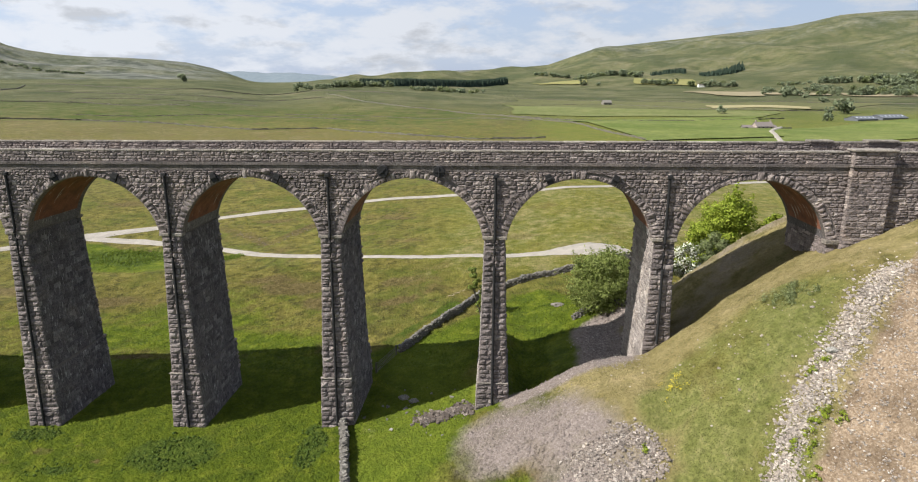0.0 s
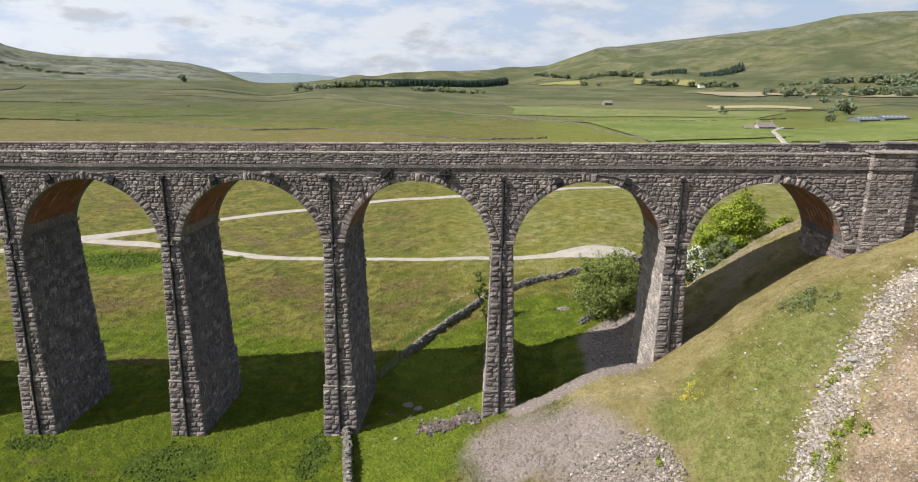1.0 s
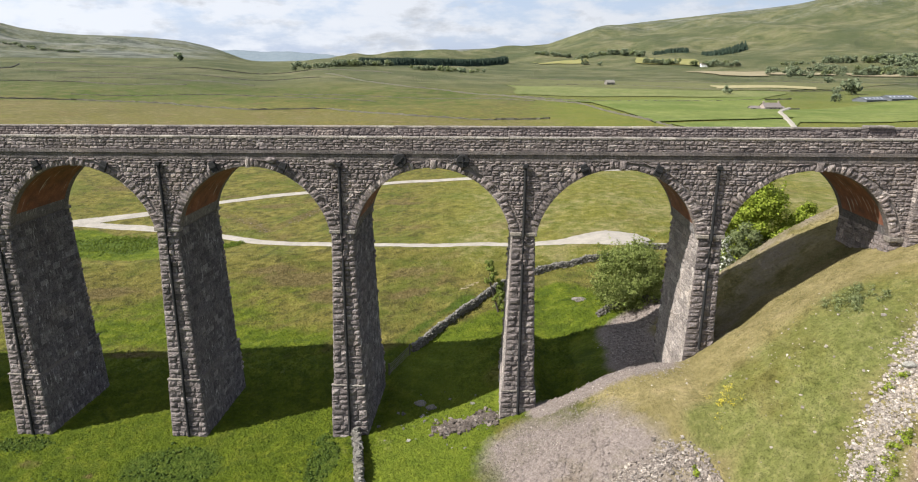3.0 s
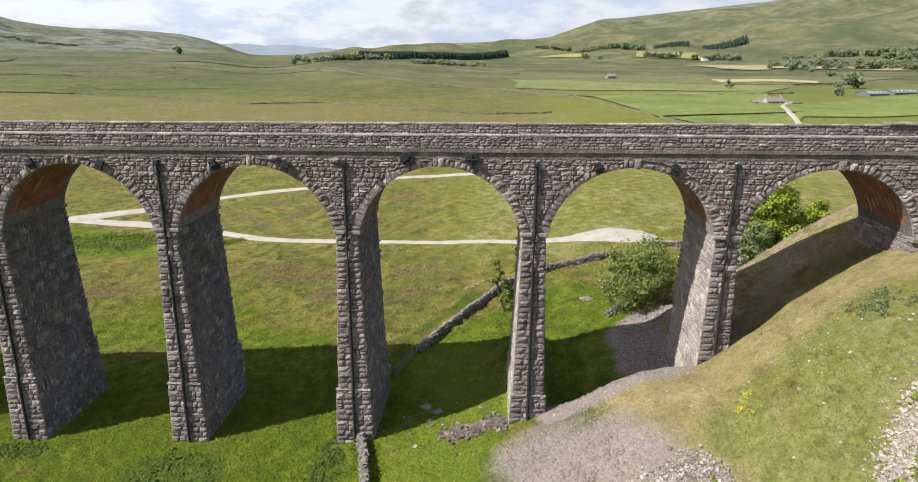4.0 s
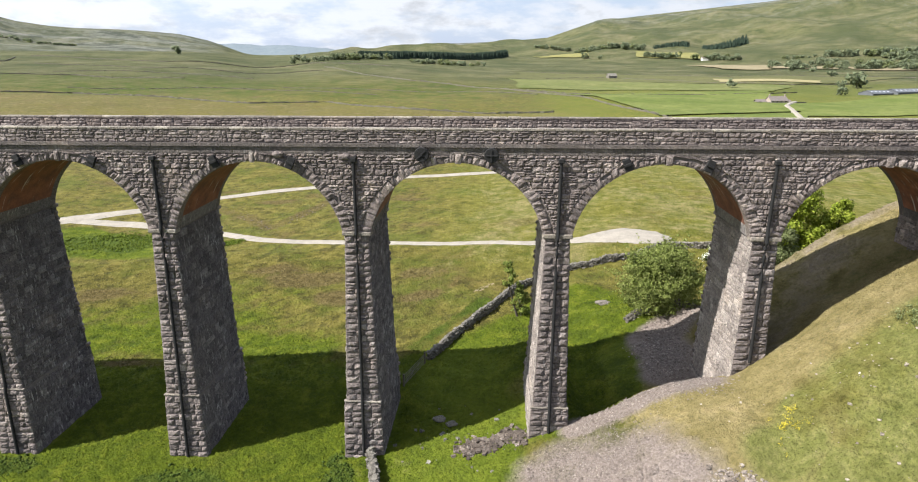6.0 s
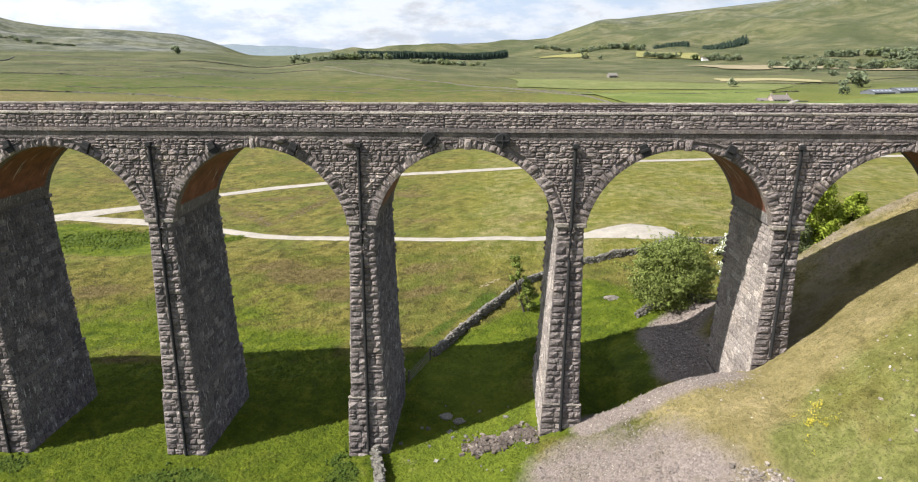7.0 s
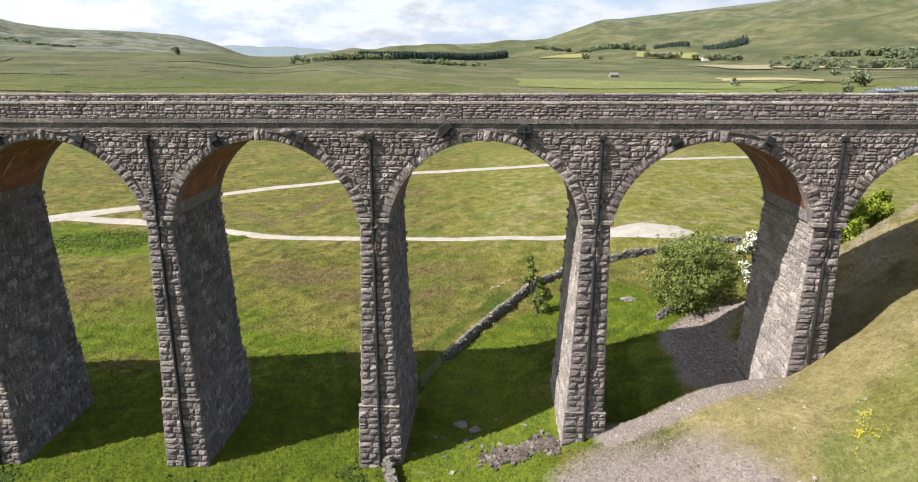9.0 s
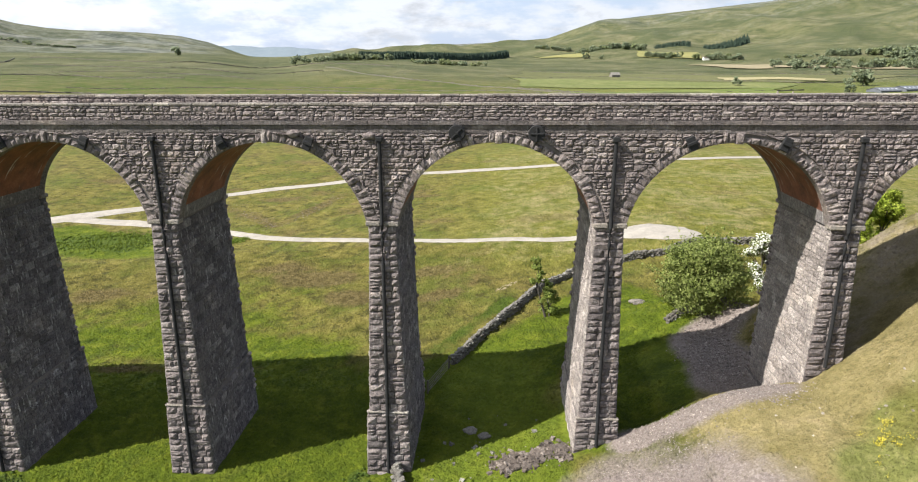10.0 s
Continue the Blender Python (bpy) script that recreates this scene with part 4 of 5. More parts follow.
# ---- tracks, fields and road ----
def ribbon(name, pts, widths, mat, lift, label, step=1.2, ragged=0.1):
    """A strip of ground surface along a line, draped on the land, with a worn uneven edge."""
    r = np.random.RandomState(len(pts) * 7 + int(abs(pts[0][0])))
    p = np.array(pts, float)
    seg = np.concatenate([[0], np.cumsum(np.hypot(*np.diff(p, axis=0).T))])
    s = np.arange(0, seg[-1], step)
    x, y, w = (np.interp(s, seg, c) for c in (p[:, 0], p[:, 1], widths))
    for _ in range(3):
        x[1:-1], y[1:-1] = (x[:-2] + 2 * x[1:-1] + x[2:]) / 4, (y[:-2] + 2 * y[1:-1] + y[2:]) / 4
    dx, dy = np.gradient(x), np.gradient(y)
    n = np.hypot(dx, dy)
    verts, faces = [], []
    for i in range(len(s)):
        e0, e1 = r.uniform(-ragged, ragged, 2)
        for t in (-0.5 - e0 / w[i] * 0.5, -0.25, 0, 0.25, 0.5 + e1 / w[i] * 0.5):
            px, py = x[i] - dy[i] / n[i] * w[i] * t, y[i] + dx[i] / n[i] * w[i] * t
            verts.append((px, py, lie(px, py) + lift * (1 if abs(t) < 0.4 else 0.3)))
        if i:
            for j in range(4):
                a = 5 * i + j
                faces.append((a - 5, a - 4, a + 1, a))
    return tagged(mesh_object(name, verts, faces, mat), label, "track", kind="structure")


def patch_of_land(name, corners, mat, label, lift=0.5, cells=26):
    """A four-cornered field draped on the land."""
    a, b, c, d = [np.array(q, float) for q in corners]
    verts, faces = [], []
    for j in range(cells + 1):
        for i in range(cells + 1):
            u, v = i / cells, j / cells
            q = (a * (1 - u) + b * u) * (1 - v) + (d * (1 - u) + c * u) * v
            q = q + 0.012 * np.linalg.norm(c - a) * np.array([math.sin(7 * v + a[0]), math.sin(6 * u + a[1])]) * (i in (0, cells) or j in (0, cells))
            verts.append((q[0], q[1], lie(*q) + lift))
    for j in range(cells):
        for i in range(cells):
            k = j * (cells + 1) + i
            faces.append((k, k + 1, k + cells + 2, k + cells + 1))
    return tagged(mesh_object(name, verts, faces, mat), label, "field", kind="structure")


def field_material(name, c1, c2):
    m, n, l, bsdf = material(name)
    p = place(n)
    f = noise_tex(n, l, p, 0.03, 7, 0.65)
    col = blend(n, l, ramp(n, l, f, [(0.35, (0, 0, 0)), (0.65, (1, 1, 1))]), c1, c2)
    col = blend(n, l, 0.6, col, ramp(n, l, noise_tex(n, l, p, 0.22, 8, 0.78), [(0.32, (0.45, 0.48, 0.45)), (0.68, (1.45, 1.4, 1.4))]), "MULTIPLY")
    l.new(col, bsdf.inputs["Base Color"])
    bsdf.inputs["Roughness"].default_value = 0.95
    bsdf.inputs["Specular IOR Level"].default_value = 0.1
    return m


PASTURE = field_material("pasture", (0.082, 0.112, 0.026), (0.138, 0.158, 0.048))
MEADOW = field_material("meadow", (0.098, 0.118, 0.038), (0.148, 0.156, 0.062))
HAY = field_material("hay", (0.24, 0.215, 0.115), (0.29, 0.26, 0.145))
BUTTERCUP = field_material("buttercup_meadow", (0.165, 0.165, 0.060), (0.22, 0.205, 0.085))
TAN = field_material("dry_field", (0.19, 0.165, 0.10), (0.25, 0.215, 0.14))
TANSOIL = field_material("bare_tan_earth", (0.20, 0.165, 0.10), (0.27, 0.225, 0.15))
DARKMOOR = field_material("dark_moor", (0.085, 0.090, 0.040), (0.115, 0.115, 0.050))

ribbon("track", [(-96, 66), (-86, 79), (-79, 87), (-72, 92), (-66, 97), (-58.6, 102), (-46.5, 111), (-35, 116), (-22.6, 119), (-8.4, 124.5), (5, 127.5), (20.4, 127), (44, 130), (68, 138.5), (114.5, 151), (160, 160)],
       [3.06, 3.4, 4.76, 6.12, 4.76, 4.08, 3.74, 3.74, 3.74, 3.74, 3.74, 3.74, 3.74, 3.74, 3.74, 3.74], TRACK, 0.22, "pale crushed-limestone track across the moor")
ribbon("track", [(-72, 90.5), (-57.5, 89.5), (-49, 86), (-40, 83.5), (-31, 78.5), (-20, 71.5), (-12, 69), (-5, 67), (13, 62), (29.6, 58.7), (37.4, 58), (42.8, 57), (48.3, 55.5), (52.3, 53.5), (56, 51.8), (64, 52.5), (80, 55)],
       [3.4, 4.08, 2.86, 2.45, 2.45, 2.58, 2.31, 2.31, 2.18, 2.31, 2.58, 3.74, 4.42, 3.4, 2.45, 2.18, 2.18], TRACK, 0.14, "pale crushed-limestone track across the moor", 1.0)
ribbon("turning_place", [(41, 57.6), (44.5, 58.2), (48.9, 58.4), (52.6, 57.0), (55.5, 53.8)], [1.6, 4.8, 8.6, 7.5, 2.2], TRACK, 0.2, "pale gravel turning place beside the track", 0.8, 0.25)
ribbon("farm_road", [(176, 270), (186.5, 302), (197.5, 335), (205, 360), (219, 386), (232, 408)], [3, 3.2, 3.4, 3.6, 4, 3], TRACK, 1.2, "white farm road through green pasture", 3.0)
ribbon("bare_earth", [(23.6, 35.0), (24.8, 36.6), (26.0, 38.2), (27.0, 38.8)], [0.4, 1.5, 1.2, 0.4], TANSOIL, 0.05, "small scar of bare tan earth on the moor", 0.4)
patch_of_land("field", [(48, 520), (256, 500), (306, 585), (42, 690)], MEADOW, "light green meadow in the valley")
patch_of_land("field", [(98, 440), (238, 466), (206, 330), (116, 300)], PASTURE, "bright green grazed pasture", 0.7)
patch_of_land("field", [(66, 462), (98, 430), (238, 468), (256, 498)], PASTURE, "bright green grazed pasture", 0.6)
patch_of_land("field", [(120, 296), (205, 325), (190, 300), (150, 230)], PASTURE, "bright green grazed pasture", 0.5)
patch_of_land("field", [(225, 392), (365, 470), (330, 330), (190, 300)], PASTURE, "bright green grazed pasture", 0.55)
patch_of_land("field", [(42, 695), (310, 592), (520, 760), (60, 860)], DARKMOOR, "dull green rough grazing", 0.5)
patch_of_land("field", [(257, 640), (345, 612), (382, 690), (273, 712)], HAY, "narrow pale hay field", 1.0)
patch_of_land("field", [(144, 1760), (261, 1660), (284, 1850), (135, 1940)], BUTTERCUP, "yellow flowering meadow below the fell", 2.0)
patch_of_land("field", [(405, 1075), (474, 1050), (610, 1390), (430, 1370)], TAN, "dry tan field", 1.5)
patch_of_land("field", [(606, 1030), (686, 992), (822, 1211), (697, 1278)], TAN, "dry tan field", 1.5)
patch_of_land("field", [(500, 1090), (590, 1050), (660, 1240), (560, 1290)], TAN, "dry tan field", 1.5)
patch_of_land("field", [(380, 1640), (520, 1560), (545, 1700), (400, 1760)], BUTTERCUP, "yellow flowering meadow below the fell", 2.0)


# ---- stones ----
def lumps(points, sizes, seed, flat=0.65):
    """Angular broken stones: rough six-sided lumps, turned at random."""
    r = np.random.RandomState(seed)
    n = len(points)
    box = np.array([(x, y, z) for z in (-1, 1) for x, y in ((-1, -1), (1, -1), (1, 1), (-1, 1))], float)
    v = box[None] * r.uniform(0.55, 1.1, (n, 8, 3)) * 0.5
    v[:, :, 2] *= flat
    v[:, :, 0] *= r.uniform(0.9, 1.6, (n, 1))
    v *= np.asarray(sizes, float)[:, None, None]
    a, b = r.uniform(0, 2 * np.pi, (n, 1)), r.uniform(-0.5, 0.5, (n, 1))
    x, y, z = v[..., 0], v[..., 1], v[..., 2]
    x, z = x * np.cos(b) - z * np.sin(b), x * np.sin(b) + z * np.cos(b)
    x, y = x * np.cos(a) - y * np.sin(a), x * np.sin(a) + y * np.cos(a)
    v = np.stack([x, y, z], -1) + np.asarray(points, float)[:, None]
    f = [(3, 2, 1, 0), (4, 5, 6, 7), (0, 1, 5, 4), (1, 2, 6, 5), (2, 3, 7, 6), (3, 0, 4, 7)]
    return v, f


def stone_scatter(name, points, sizes, mat, seed, label, category="stones"):
    v, f = lumps(points, sizes, seed)
    ob = mesh_object(name, v.reshape(-1, 3).tolist(), [tuple(8 * i + k for k in g) for i in range(len(v)) for g in f], mat)
    return tagged(ob, label, category, kind="stuff")


def strew(line, width, count, seed, small, large, power=2.5, heap=0.0):
    """Places and sizes of stones strewn along a line."""
    r = np.random.RandomState(seed)
    p = np.array(line, float)
    seg = np.concatenate([[0], np.cumsum(np.hypot(*np.diff(p, axis=0).T))])
    s = r.uniform(0, seg[-1], count)
    x, y = np.interp(s, seg, p[:, 0]) + r.normal(0, width / 2, count), np.interp(s, seg, p[:, 1]) + r.normal(0, width / 2, count)
    size = small + (large - small) * r.rand(count) ** power
    return [(a, b, lie(a, b) + c * 0.12 + heap * r.rand()) for a, b, c in zip(x, y, size)], size


stone_scatter("rubble", *strew([(63, -8.4), (60.1, -10.2), (58.4, -11.6), (56.7, -13.0), (54.6, -14.8), (52.8, -16.4), (51.4, -18.6), (50.2, -21), (48, -26)], 1.25, 11500, 41, 0.04, 0.27, 3.2), RUBBLE, 1, "pale broken stones spilled along the bank")
stone_scatter("scree", *strew([(37.8, -12.6), (40, -12.5), (42.5, -11.7), (43.9, -12.7), (44.2, -14.3), (41, -14.6), (38, -14.4)], 1.0, 4200, 42, 0.04, 0.30, 3.0), SCREE, 2, "heap of pale broken stone on the slope")
stone_scatter("loose_stone", *strew([(64, -10), (60, -14), (57, -19), (54, -26)], 5.0, 6500, 43, 0.02, 0.17, 4.0), RUBBLE, 3, "loose stones on bare brown soil")
stone_scatter("chippings", *strew([(31.5, -4), (34, -8), (37, -6), (34, -1.6), (37.5, -1), (41.5, -1.2), (44, -2)], 1.9, 9000, 44, 0.03, 0.11, 2.5), CHIPS, 4, "grey chippings on the end of the embankment")
stone_scatter("hollow_gravel", *strew([(43.6, 7.5), (44.0, 11), (43.5, 14), (46, 17)], 2.0, 3600, 45, 0.05, 0.22, 2.0), CHIPS, 5, "grey gravel in the hollow behind the pier")
stone_scatter("broken_rock", *strew([(24.2, -0.6), (26.4, -0.4), (28.2, 0.3), (29.3, -0.2)], 1.0, 620, 46, 0.10, 0.48, 2.0, 0.18), DARKROCK, 6, "heap of dark broken rock beside the pier foot", "rocks")
stone_scatter("scattered_stone", *strew([(17, -2), (22, 2), (26, -4), (24, 6)], 2.6, 50, 47, 0.10, 0.4, 2.5), WALLSTONE, 7, "half-buried stones in the grass", "stones")
stone_scatter("scattered_stone", *strew([(45, -4), (50, -9), (55, -8), (47, -13)], 4.0, 110, 48, 0.05, 0.24, 3.0), RUBBLE, 8, "stray pale stones on the dry slope", "stones")

stone_scatter("tumbled_wall", *strew([(-38, 99.5), (-30, 91), (-20.5, 79)], 2.0, 90, 49, 0.08, 0.28, 1.8), DARKROCK, 9, "tumbled remains of a stone wall on the moor", "stones")
stone_scatter("tumbled_wall", *strew([(-18.5, 79), (-16.7, 91.6), (-13, 106)], 1.8, 90, 50, 0.08, 0.28, 1.8), DARKROCK, 10, "tumbled remains of a stone wall on the moor", "stones")


def boulder(x, y, size, mat, label):
    bm = bmesh.new()
    bmesh.ops.create_icosphere(bm, subdivisions=3, radius=1.0)
    for v in bm.verts:
        n = noise.noise(v.co * 1.3 + Vector((x, y, 0))) * 0.35 + noise.noise(v.co * 3.5 + Vector((y, x, 3))) * 0.12
        v.co *= 1 + n
        v.co = Vector((v.co.x * size[0], v.co.y * size[1], v.co.z * size[2]))
    bm.transform(Matrix.Translation((x, y, lie(x, y) + size[2] * 0.35)))
    me = bpy.data.meshes.new("boulder")
    bm.to_mesh(me); bm.free()
    me.materials.append(mat)
    return tagged(new("boulder", me), label, "boulder")


boulder(40.5, 28.2, (0.95, 0.6, 0.35), COPING, "flat pale limestone boulder in the grass")
boulder(21.8, 4.2, (0.6, 0.5, 0.3), WALLSTONE, "grey boulder half sunk in shaded grass")
boulder(23.0, 3.4, (0.55, 0.4, 0.3), WALLSTONE, "grey boulder half sunk in shaded grass")
boulder(26.3, -1.3, (0.42, 0.34, 0.3), DARKROCK, "dark rock beside a heap of broken stone")
boulder(28.9, 0.2, (0.62, 0.42, 0.36), DARKROCK, "dark rock against the pier foot")
boulder(56.6, -12.7, (0.42, 0.34, 0.26), WALLSTONE, "large grey stone among rubble on the bank")


def dry_wall(pts, high, label, seed, singles=0):
    """A dry stone wall: a hearting with stones laid in courses and cope stones set on edge."""
    r = np.random.RandomState(seed)
    p = np.array(pts, float)
    seg = np.concatenate([[0], np.cumsum(np.hypot(*np.diff(p, axis=0).T))])
    core_v, core_f, stones, sizes = [], [], [], []
    s = np.arange(0, seg[-1], 0.4)
    for i, t in enumerate(s):
        x, y = np.interp(t, seg, p[:, 0]), np.interp(t, seg, p[:, 1])
        x2, y2 = np.interp(min(t + 0.1, seg[-1]), seg, p[:, 0]), np.interp(min(t + 0.1, seg[-1]), seg, p[:, 1])
        d = np.array([x2 - x, y2 - y]); d = d / max(np.linalg.norm(d), 1e-6) if np.linalg.norm(d) > 1e-6 else np.array([1.0, 0])
        nx, ny = -d[1], d[0]
        z, hh = lie(x, y) - 0.1, high * (1 + 0.12 * math.sin(t * 0.7 + seed)) + r.uniform(-0.08, 0.08)
        for off, zz in ((-0.22, z), (0.22, z), (0.12, z + hh - 0.1), (-0.12, z + hh - 0.1)):
            core_v.append((x + nx * off, y + ny * off, zz))
        if i:
            for j in range(4):
                core_f.append((4 * i - 4 + j, 4 * i - 4 + (j + 1) % 4, 4 * i + (j + 1) % 4, 4 * i + j))
        for side in (-1, 1):
            zz = z + 0.1
            while zz < z + hh:
                k = (zz - z) / hh
                off = side * (0.25 - 0.1 * k) + r.uniform(-0.04, 0.04)
                a = r.uniform(0, 0.5)
                stones.append((x + d[0] * a + nx * off, y + d[1] * a + ny * off, zz))
                sizes.append(r.uniform(0.24, 0.42))
                zz += r.uniform(0.12, 0.19)
        for a in (0.1, 0.35):
            stones.append((x + d[0] * a, y + d[1] * a, z + hh + r.uniform(-0.02, 0.08)))
            sizes.append(r.uniform(0.26, 0.46))
    core_f += [(3, 2, 1, 0), tuple(range(len(core_v) - 4, len(core_v)))]
    wall = tagged(mesh_object("dry_stone_wall", core_v, core_f, MORTAR), label, "wall")
    v, f = lumps(stones, sizes, seed, 0.6)
    for one in v[:singles]:
        mesh_object("stone", one.tolist(), f, WALLSTONE, wall)
    v = v[singles:]
    if len(v):
        ob = mesh_object("stonework", v.reshape(-1, 3).tolist(), [tuple(8 * i + k for k in g) for i in range(len(v)) for g in f], WALLSTONE, wall)
        ob["kind"] = "stuff"
    return wall


dry_wall([(16.3, -0.95), (17.0, -3.2), (17.6, -5.8), (18.6, -9.8), (19.6, -14)], 1.15, "grey dry stone wall running from the pier foot", 61, 290)
dry_wall([(19.5, 16.4), (21.7, 20.6), (24.5, 25.4), (27.5, 31.4), (30.1, 35.8), (33.8, 40.3), (38.7, 43.3), (45.3, 45.8), (50, 47.5), (56, 49.6), (64, 50.6), (76, 52)], 1.0, "grey dry stone wall curving across rough grass", 62)
dry_wall([(41.7, 19.9), (44, 20.9), (46.6, 20.6), (49.5, 19.4)], 0.7, "low grey stone edging below a bush", 63)


def far_wall(pts, high, label, mat):
    """A field wall far off, with an uneven top."""
    r = np.random.RandomState(int(abs(pts[0][0])) + 3)
    p = np.array(pts, float)
    seg = np.concatenate([[0], np.cumsum(np.hypot(*np.diff(p, axis=0).T))])
    s = np.arange(0, seg[-1], 2.5)
    verts, faces = [], []
    for i, t in enumerate(s):
        x, y = np.interp(t, seg, p[:, 0]) + r.uniform(-0.3, 0.3), np.interp(t, seg, p[:, 1]) + r.uniform(-0.5, 0.5)
        z, hh = lie(x, y) - 0.6, high * r.uniform(0.3, 0.85) + 0.6
        for dx, dz in ((-0.35, 0), (0.35, 0), (0.25, hh), (-0.25, hh)):
            verts.append((x + dx, y + dx, z + dz))
        if i:
            for j in range(4):
                faces.append((4 * i - 4 + j, 4 * i - 4 + (j + 1) % 4, 4 * i + (j + 1) % 4, 4 * i + j))
    return tagged(mesh_object("field_wall", verts, faces, mat), label, "wall")


for line, high in (
    ([(-420, 372), (-323, 376), (-273, 396), (-198, 382), (-132, 357), (-84, 369), (-46, 341), (-22, 326), (20, 318), (60, 322)], 1.5),
    ([(-203, 816), (-120, 660), (-55, 566), (-20, 552), (31, 509), (64, 459), (88, 428), (101, 370), (116, 300), (132, 240)], 1.6),
    ([(41, 500), (95, 470), (147, 458), (234, 460), (260, 470)], 1.5),
    ([(-680, 640), (-564, 678), (-600, 760), (-634, 820)], 2.0),
    ([(42, 692), (160, 715), (310, 590), (380, 610)], 1.4),
    ([(-520, 520), (-380, 560), (-260, 540)], 1.5),
    ([(-640, 860), (-420, 820), (-250, 900), (-120, 860)], 1.8),
    ([(60, 860), (300, 800), (520, 770), (620, 700)], 1.6),
    ([(-300, 430), (-180, 446), (-60, 431)], 1.0),
    ([(-520, 700), (-350, 690), (-180, 722)], 1.3),
    ([(-150, 482), (-40, 470), (58, 441)], 0.9),
    ([(-430, 602), (-300, 612), (-215, 590)], 1.2),
):
    far_wall(line, high, "long grey field wall across the moor", FARSTONE)


def timber_gate(a, b):
    """A weathered field gate between two posts."""
    a, b = Vector((*a, lie(*a))), Vector((*b, lie(*b)))
    gate = new("field_gate")
    tagged(gate, "weathered grey timber field gate beside a stone wall", "gate")
    for p in (a, b):
        part("post", box_bm(p.x - 0.09, p.x + 0.09, p.y - 0.09, p.y + 0.09, p.z - 0.4, p.z + 1.5, 0.02), TIMBER, gate)
    for i in range(5):
        z = Vector((0, 0, 0.25 + 0.26 * i))
        part("rail", tube([a + z, b + z], 0.032, 6), TIMBER, gate)
    part("brace", tube([a + Vector((0, 0, 0.25)), b + Vector((0, 0, 1.25))], 0.03, 6), TIMBER, gate)


TIMBER = plain_material("weathered_timber", (0.10, 0.088, 0.075), 0.85, 5.0, 0.4)
timber_gate((17.5, 10.9), (19.2, 15.4))


# ---- trees and bushes ----
def leaf_material(name, dark, light, tip):
    m, n, l, bsdf = material(name)
    geo = n.new("ShaderNodeNewGeometry")
    col = ramp(n, l, geo.outputs["Random Per Island"], [(0.0, dark), (0.6, light), (1.0, tip)])
    col = blend(n, l, 0.5, col, ramp(n, l, noise_tex(n, l, geo.outputs["Position"], 0.9, 4), [(0.3, (0.6, 0.6, 0.6)), (0.7, (1.3, 1.3, 1.2))]), "MULTIPLY")
    l.new(col, bsdf.inputs["Base Color"])
    bsdf.inputs["Roughness"].default_value = 0.7
    bsdf.inputs["Specular IOR Level"].default_value = 0.25
    out = n["Material Output"]
    tr, add = n.new("ShaderNodeBsdfTranslucent"), n.new("ShaderNodeMixShader")
    l.new(col, tr.inputs["Color"])
    add.inputs[0].default_value = 0.42
    l.new(bsdf.outputs[0], add.inputs[1]); l.new(tr.outputs[0], add.inputs[2]); l.new(add.outputs[0], out.inputs["Surface"])
    return m


LEAF = leaf_material("leaf_green", (0.075, 0.11, 0.020), (0.145, 0.195, 0.042), (0.23, 0.265, 0.085))
LEAF_MID = leaf_material("young_leaf", (0.10, 0.14, 0.025), (0.19, 0.245, 0.05), (0.28, 0.32, 0.09))
LEAF_HAW = leaf_material("hawthorn_leaf", (0.14, 0.185, 0.045), (0.23, 0.275, 0.075), (0.32, 0.35, 0.13))
LEAF_BRIGHT = leaf_material("leaf_yellow_green", (0.16, 0.22, 0.022), (0.28, 0.35, 0.04), (0.38, 0.42, 0.07))
LEAF_FERN = leaf_material("fern_green", (0.075, 0.120, 0.010), (0.135, 0.185, 0.020), (0.20, 0.25, 0.045))
LEAF_NETTLE = leaf_material("nettle_green", (0.050, 0.090, 0.014), (0.088, 0.140, 0.024), (0.14, 0.19, 0.04))
LEAF_GREY = leaf_material("leaf_grey_green", (0.115, 0.145, 0.06), (0.20, 0.235, 0.105), (0.27, 0.30, 0.15))
# far crowns: leaf colour paled and blued in place of air haze
LEAF_HAZED = leaf_material("leaf_hazed", (0.145, 0.185, 0.110), (0.21, 0.25, 0.150), (0.28, 0.305, 0.195))
NEEDLE = leaf_material("conifer", (0.026, 0.048, 0.034), (0.040, 0.068, 0.046), (0.058, 0.088, 0.058))
BLOSSOM = plain_material("hawthorn_blossom", (0.62, 0.62, 0.54), 0.8, 2.0, 0.2)
BARK = plain_material("bark", (0.07, 0.06, 0.048), 0.9, 6.0, 0.4)
GORSE = plain_material("yellow_flower", (0.55, 0.46, 0.03), 0.7, 6.0, 0.25)


def rounded(ob, normals):
    """Soft shading of foliage, as of the full clump."""
    me = ob.data
    me.polygons.foreach_set("use_smooth", np.ones(len(me.polygons), bool))
    normals = normals / np.linalg.norm(normals, axis=1, keepdims=True)
    me.normals_split_custom_set_from_vertices(normals.tolist())
    return ob


